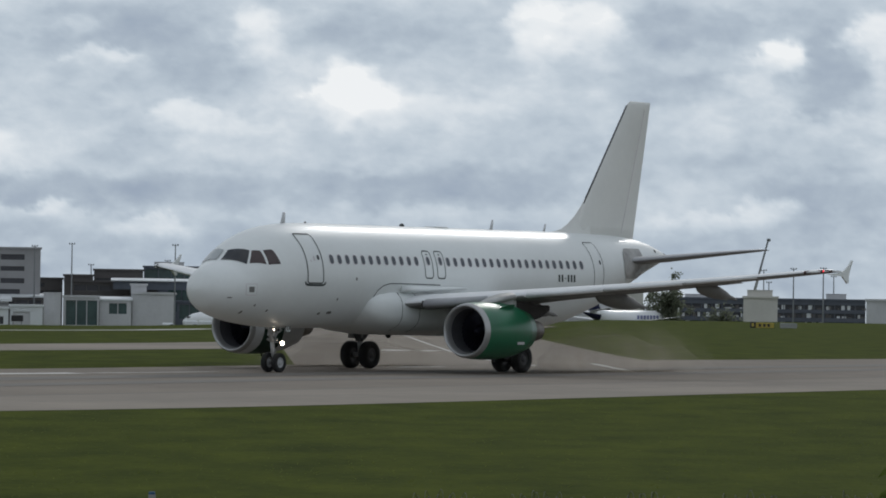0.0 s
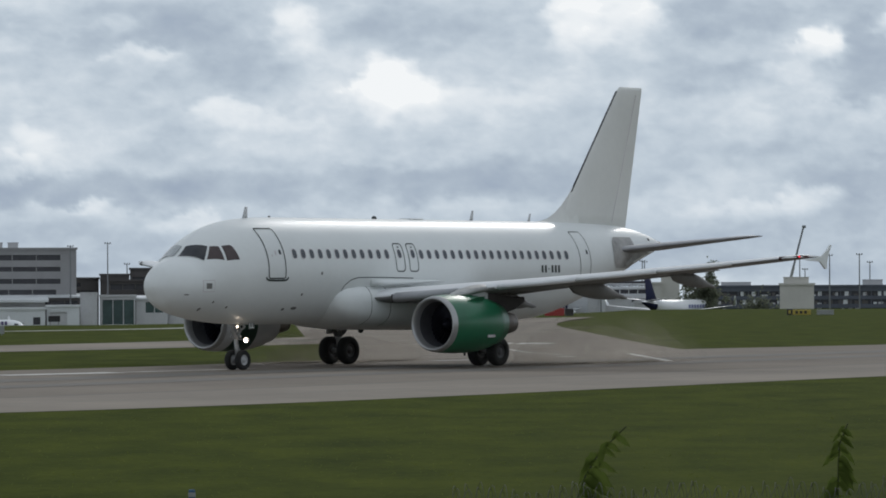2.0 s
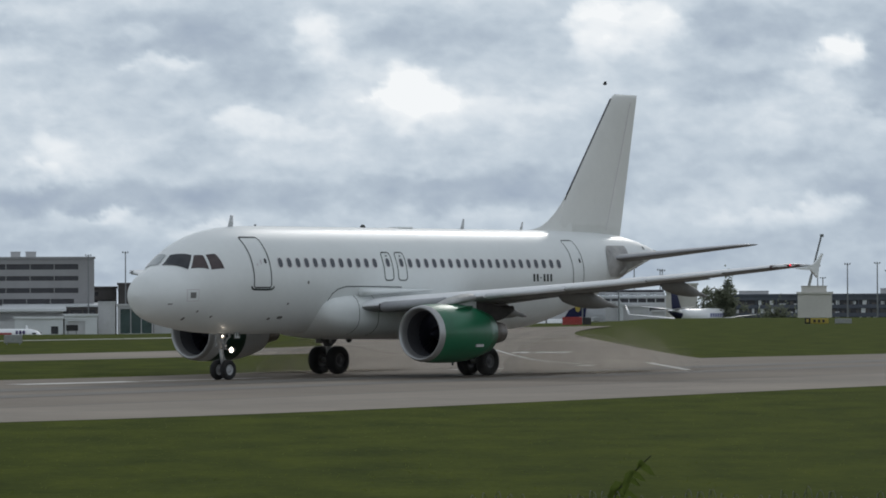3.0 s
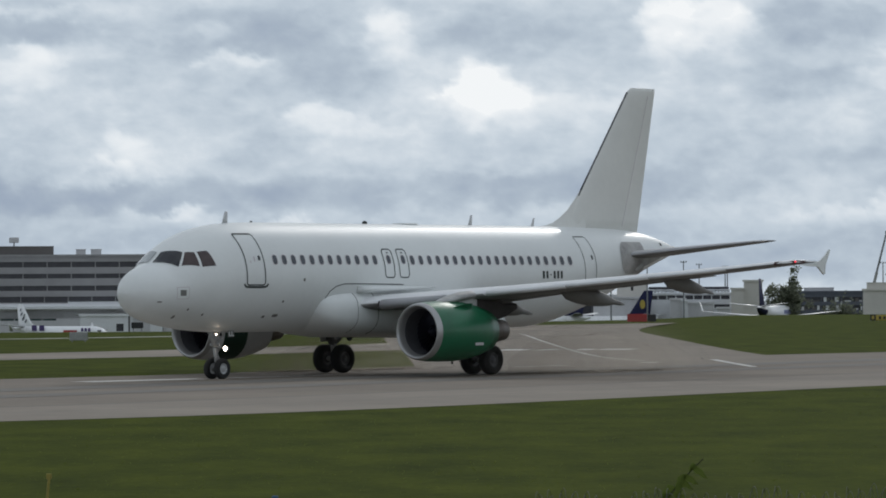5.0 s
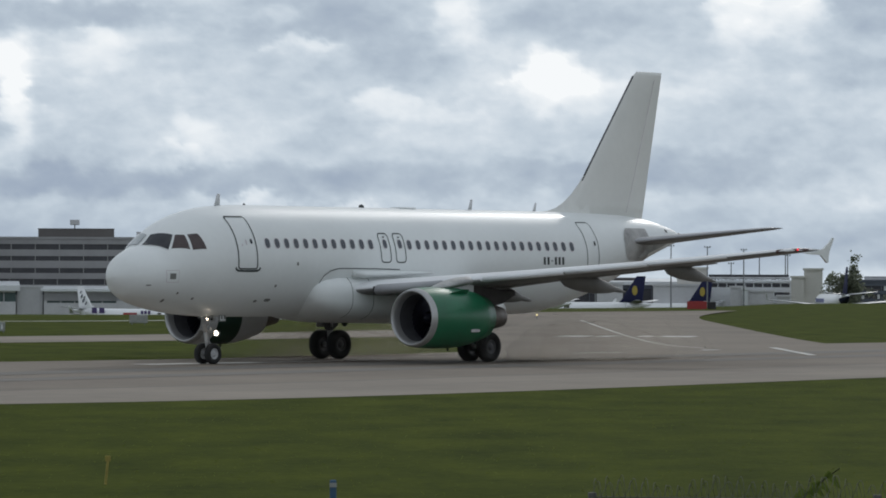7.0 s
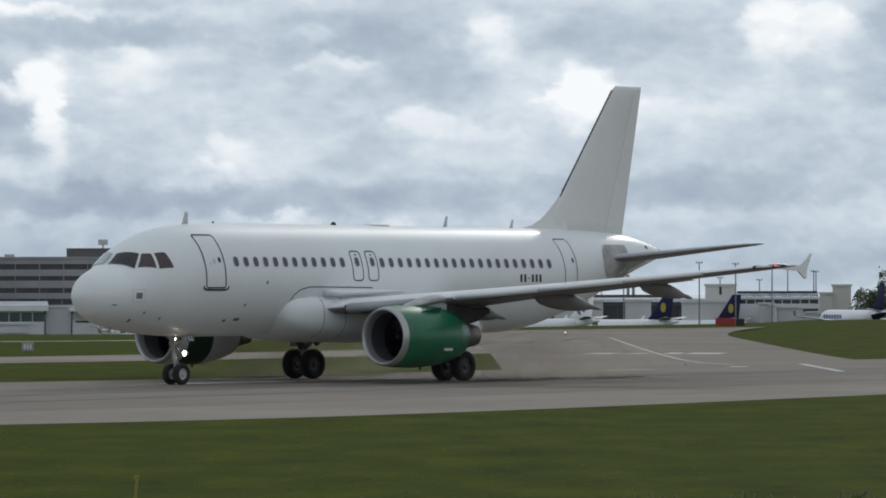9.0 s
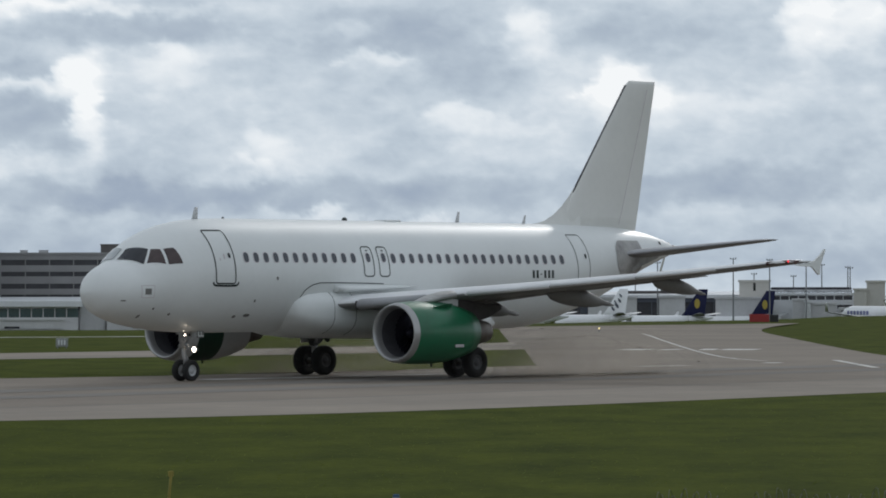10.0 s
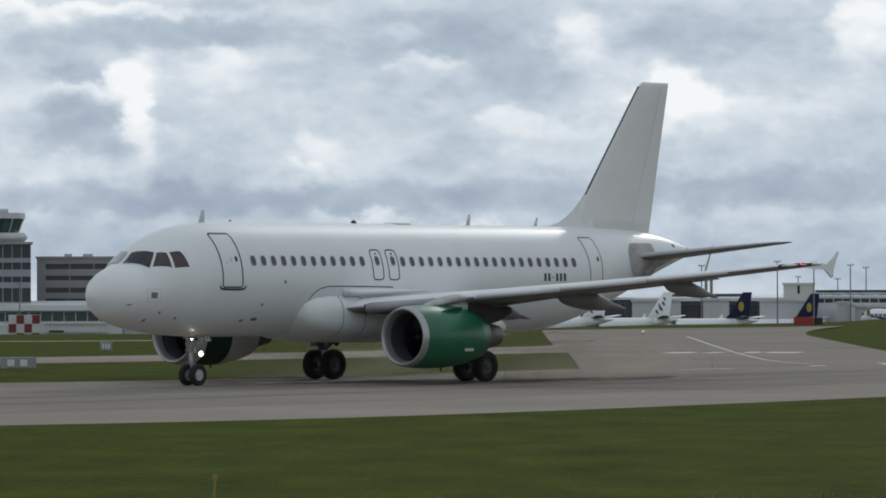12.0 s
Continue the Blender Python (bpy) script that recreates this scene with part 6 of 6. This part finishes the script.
for q in range(4200):
    p = Vector((rng_.gauss(0, 2.0), rng_.gauss(0, 0.8), abs(rng_.gauss(4, 2.4))))
    n1 = Vector((rng_.uniform(-1, 1), rng_.uniform(-1, 1), rng_.uniform(-1, 1))).normalized() * 0.45
    n2 = n1.cross(Vector((rng_.uniform(-1, 1), 0.3, 1))).normalized() * 0.2
    bm.faces.new([bm.verts.new(p + s) for s in (n1, n2, -n1, -n2)])
part("leaves", bm, CROWN, bush)

# ---- a flying insect ----
BIRDM = material("dark_insect_shell", (0.02, 0.02, 0.022), 0.6, vary=0.3)
insect = empty("insect", pose(0, 60, 20), "small dark flying insect in the air", "insect")
bm = bmesh.new()
bmesh.ops.create_uvsphere(bm, u_segments=10, v_segments=8, radius=0.008, matrix=Matrix.Diagonal((1.7, 0.9, 0.9, 1)))
part("body", bm, BIRDM, insect, "", True)
for s in (-1, 1):
    bm = bmesh.new()
    q = [(-0.004, 0, 0.006), (0.008, 0, 0.006), (0.010, s * 0.016, 0.014), (-0.006, s * 0.018, 0.014)]
    vs = [bm.verts.new(p) for p in q] + [bm.verts.new((x, y, z - 0.0008)) for x, y, z in q]
    for f in ((0, 1, 2, 3), (7, 6, 5, 4), (0, 4, 5, 1), (1, 5, 6, 2), (2, 6, 7, 3), (3, 7, 4, 0)):
        bm.faces.new([vs[i] for i in f])
    part("wing", bm, BIRDM, insect)


AIRCRAFT_ROWS = [
    (0.00, -6.78, 161.24, 54.36),
    (0.50, -7.57, 160.53, 53.54),
    (1.00, -8.33, 159.81, 52.92),
    (1.50, -9.02, 159.06, 52.61),
    (2.00, -9.65, 158.30, 52.50),
    (2.50, -10.24, 157.58, 52.41),
    (4.50, -12.77, 154.92, 51.35),
    (5.00, -13.43, 154.16, 51.20),
    (5.50, -14.05, 153.40, 51.19),
    (6.00, -14.65, 152.63, 51.27),
    (6.50, -15.20, 151.89, 51.40),
    (8.50, -17.29, 149.35, 51.34),
    (9.00, -17.72, 148.75, 51.49),
    (9.50, -18.12, 148.21, 51.61),
    (10.00, -18.49, 147.72, 51.66),
    (10.50, -18.82, 147.28, 51.68),
    (11.00, -19.14, 146.87, 51.71),
    (11.50, -19.40, 146.51, 51.76),
    (12.00, -19.65, 146.15, 51.83),
]


def motions():
    walk(airliner, [(t, pose(x, y, 0, 0, 0, h)) for t, x, y, h in AIRCRAFT_ROWS])
    # the dust keeps its distance behind each engine
    for plume, dx, dy in ((dust_plumes[0], 21.5, -5.0), (dust_plumes[1], 20.0, 6.5)):
        rows = []
        for t, x, y, h in AIRCRAFT_ROWS:
            m = pose(x, y, 0, 0, 0, h)
            p = m @ Vector((dx, dy, 0))
            rows.append((t, pose(p.x, p.y, 0.02, 0, 0, h)))
        walk(plume, rows)
    # distance rolled, row by row, drives the wheels
    ts = [r[0] for r in AIRCRAFT_ROWS]
    run = [0.0]
    for a, b in zip(AIRCRAFT_ROWS, AIRCRAFT_ROWS[1:]):
        run.append(run[-1] + math.hypot(b[1] - a[1], b[2] - a[2]))
    for ws, radius in ((nose_wheels, 0.385), (main_wheels, 0.575)):
        for w in ws:
            at = w.matrix_basis.translation.copy()
            rows = []
            for k in range(61):
                t = 12.0 * k / 60
                turn = math.degrees(float(np.interp(t, ts, run)) / radius)
                rows.append((t, pose(*at, 0, -turn, 0)))
            walk(w, rows)
    rows = []
    for t, az, nose in ((0, -2.97, 56), (1.0, -3.14, 59), (2.0, -3.25, 61), (2.7, -3.32, 63), (3.5, -3.41, 66.5), (4.4, -3.54, 71), (5.0, -3.64, 74.5), (5.3, -3.70, 76.5), (5.6, -3.76, 79), (5.9, -3.82, 82.5), (6.2, -3.87, 86), (6.5, -3.91, 90.5), (7.5, -4.03, 102), (8.4, -4.08, 109), (9.0, -4.05, 111), (9.6, -4.03, 114), (10.4, -4.05, 119), (12.0, -4.0, 128)):
        c, s = math.cos(radians(nose)), math.sin(radians(nose))
        x, y = -985 * math.sin(radians(az)), 985 * math.cos(radians(az))
        rows.append((t, pose(x + c * 33.0, y + s * 33.0, -5.75, 0, 0, nose + 180)))
    walk(taxiing_jet, rows)
    walk(sky, [(0, pose(0, 0, 0, 0, 0, 0.28)), (12, pose(0, 0, 0, 0, 0, -0.28))])
    # wind in the weeds: bearing of the head and its height, time by time
    for w, az0, d, h, rows in (
            (weed_a, -3.6, 20, 2.80, ((0, -3.9, -2.6), (0.4, -3.7, -2.6), (0.7, -3.64, -2.0), (1.0, -4.0, -2.4), (1.3, -3.8, -2.36), (1.6, -3.8, -2.15), (1.9, -3.22, -1.93), (2.2, -2.6, -1.95), (2.5, -2.46, -1.85), (2.7, -2.7, -2.1), (3.5, -3.3, -2.2), (4.3, -3.4, -2.32), (4.7, -3.13, -2.42), (5.1, -2.86, -2.23), (5.5, -2.9, -2.14), (5.9, -3.26, -2.66), (6.3, -3.34, -2.38), (6.7, -3.85, -2.42), (7.5, -4.0, -2.4), (8.5, -3.98, -2.55), (9.0, -3.94, -2.5), (9.5, -4.0, -2.8), (10.5, -3.7, -3.0), (12, -3.4, -3.0))),
            (weed_b, -6.1, 20, 2.85, ((0, -7.25, -1.9), (0.5, -6.62, -1.8), (0.7, -6.24, -1.75), (1.3, -6.4, -1.8), (1.6, -5.45, -1.95), (1.9, -5.64, -1.95), (2.2, -6.18, -1.9), (2.7, -6.5, -2.0), (4.3, -6.3, -2.0), (6.5, -6.4, -2.0), (9, -6.3, -2.0), (12, -6.4, -2.0)))):
        out = []
        for t, az, el in rows:
            lean = math.degrees(math.asin(max(-0.4, min(0.4, (az0 - az - (0.23 if w is weed_a else 0)) * math.pi / 180 * d / h)))) - (8.6 if w is weed_a else 1.0)
            z = EYE[2] + d * math.tan(radians(el - (0.36 if w is weed_a else 0))) - h * math.cos(radians(lean)) * 0.95
            out.append((t, site(az0, d, min(z, 0.0)) @ pose(0, 0, 0, 0, lean, 0)))
        walk(w, out)
    rows = []
    for t, az, el in ((0, -16, 0.0), (1.6, -11, 0.6), (2.2, -7.2, 1.35), (2.4, -5.97, 1.67), (2.5, -5.31, 1.83), (2.7, -4.2, 2.17), (3.3, -0.5, 3.6), (4.0, 4, 5.5), (6.0, 14, 8), (8.0, -14, 9), (10.0, -14, -3), (10.6, -6.6, -4.0), (10.8, -3.1, -1.74), (11.0, 1.49, 1.81), (11.1, 3.16, 3.40), (11.3, 6.6, 6.3), (12, 16, 10)):
        rows.append((t, site(az, 25, EYE[2] + 25 * math.tan(radians(el)))))
    walk(insect, rows)


motions()
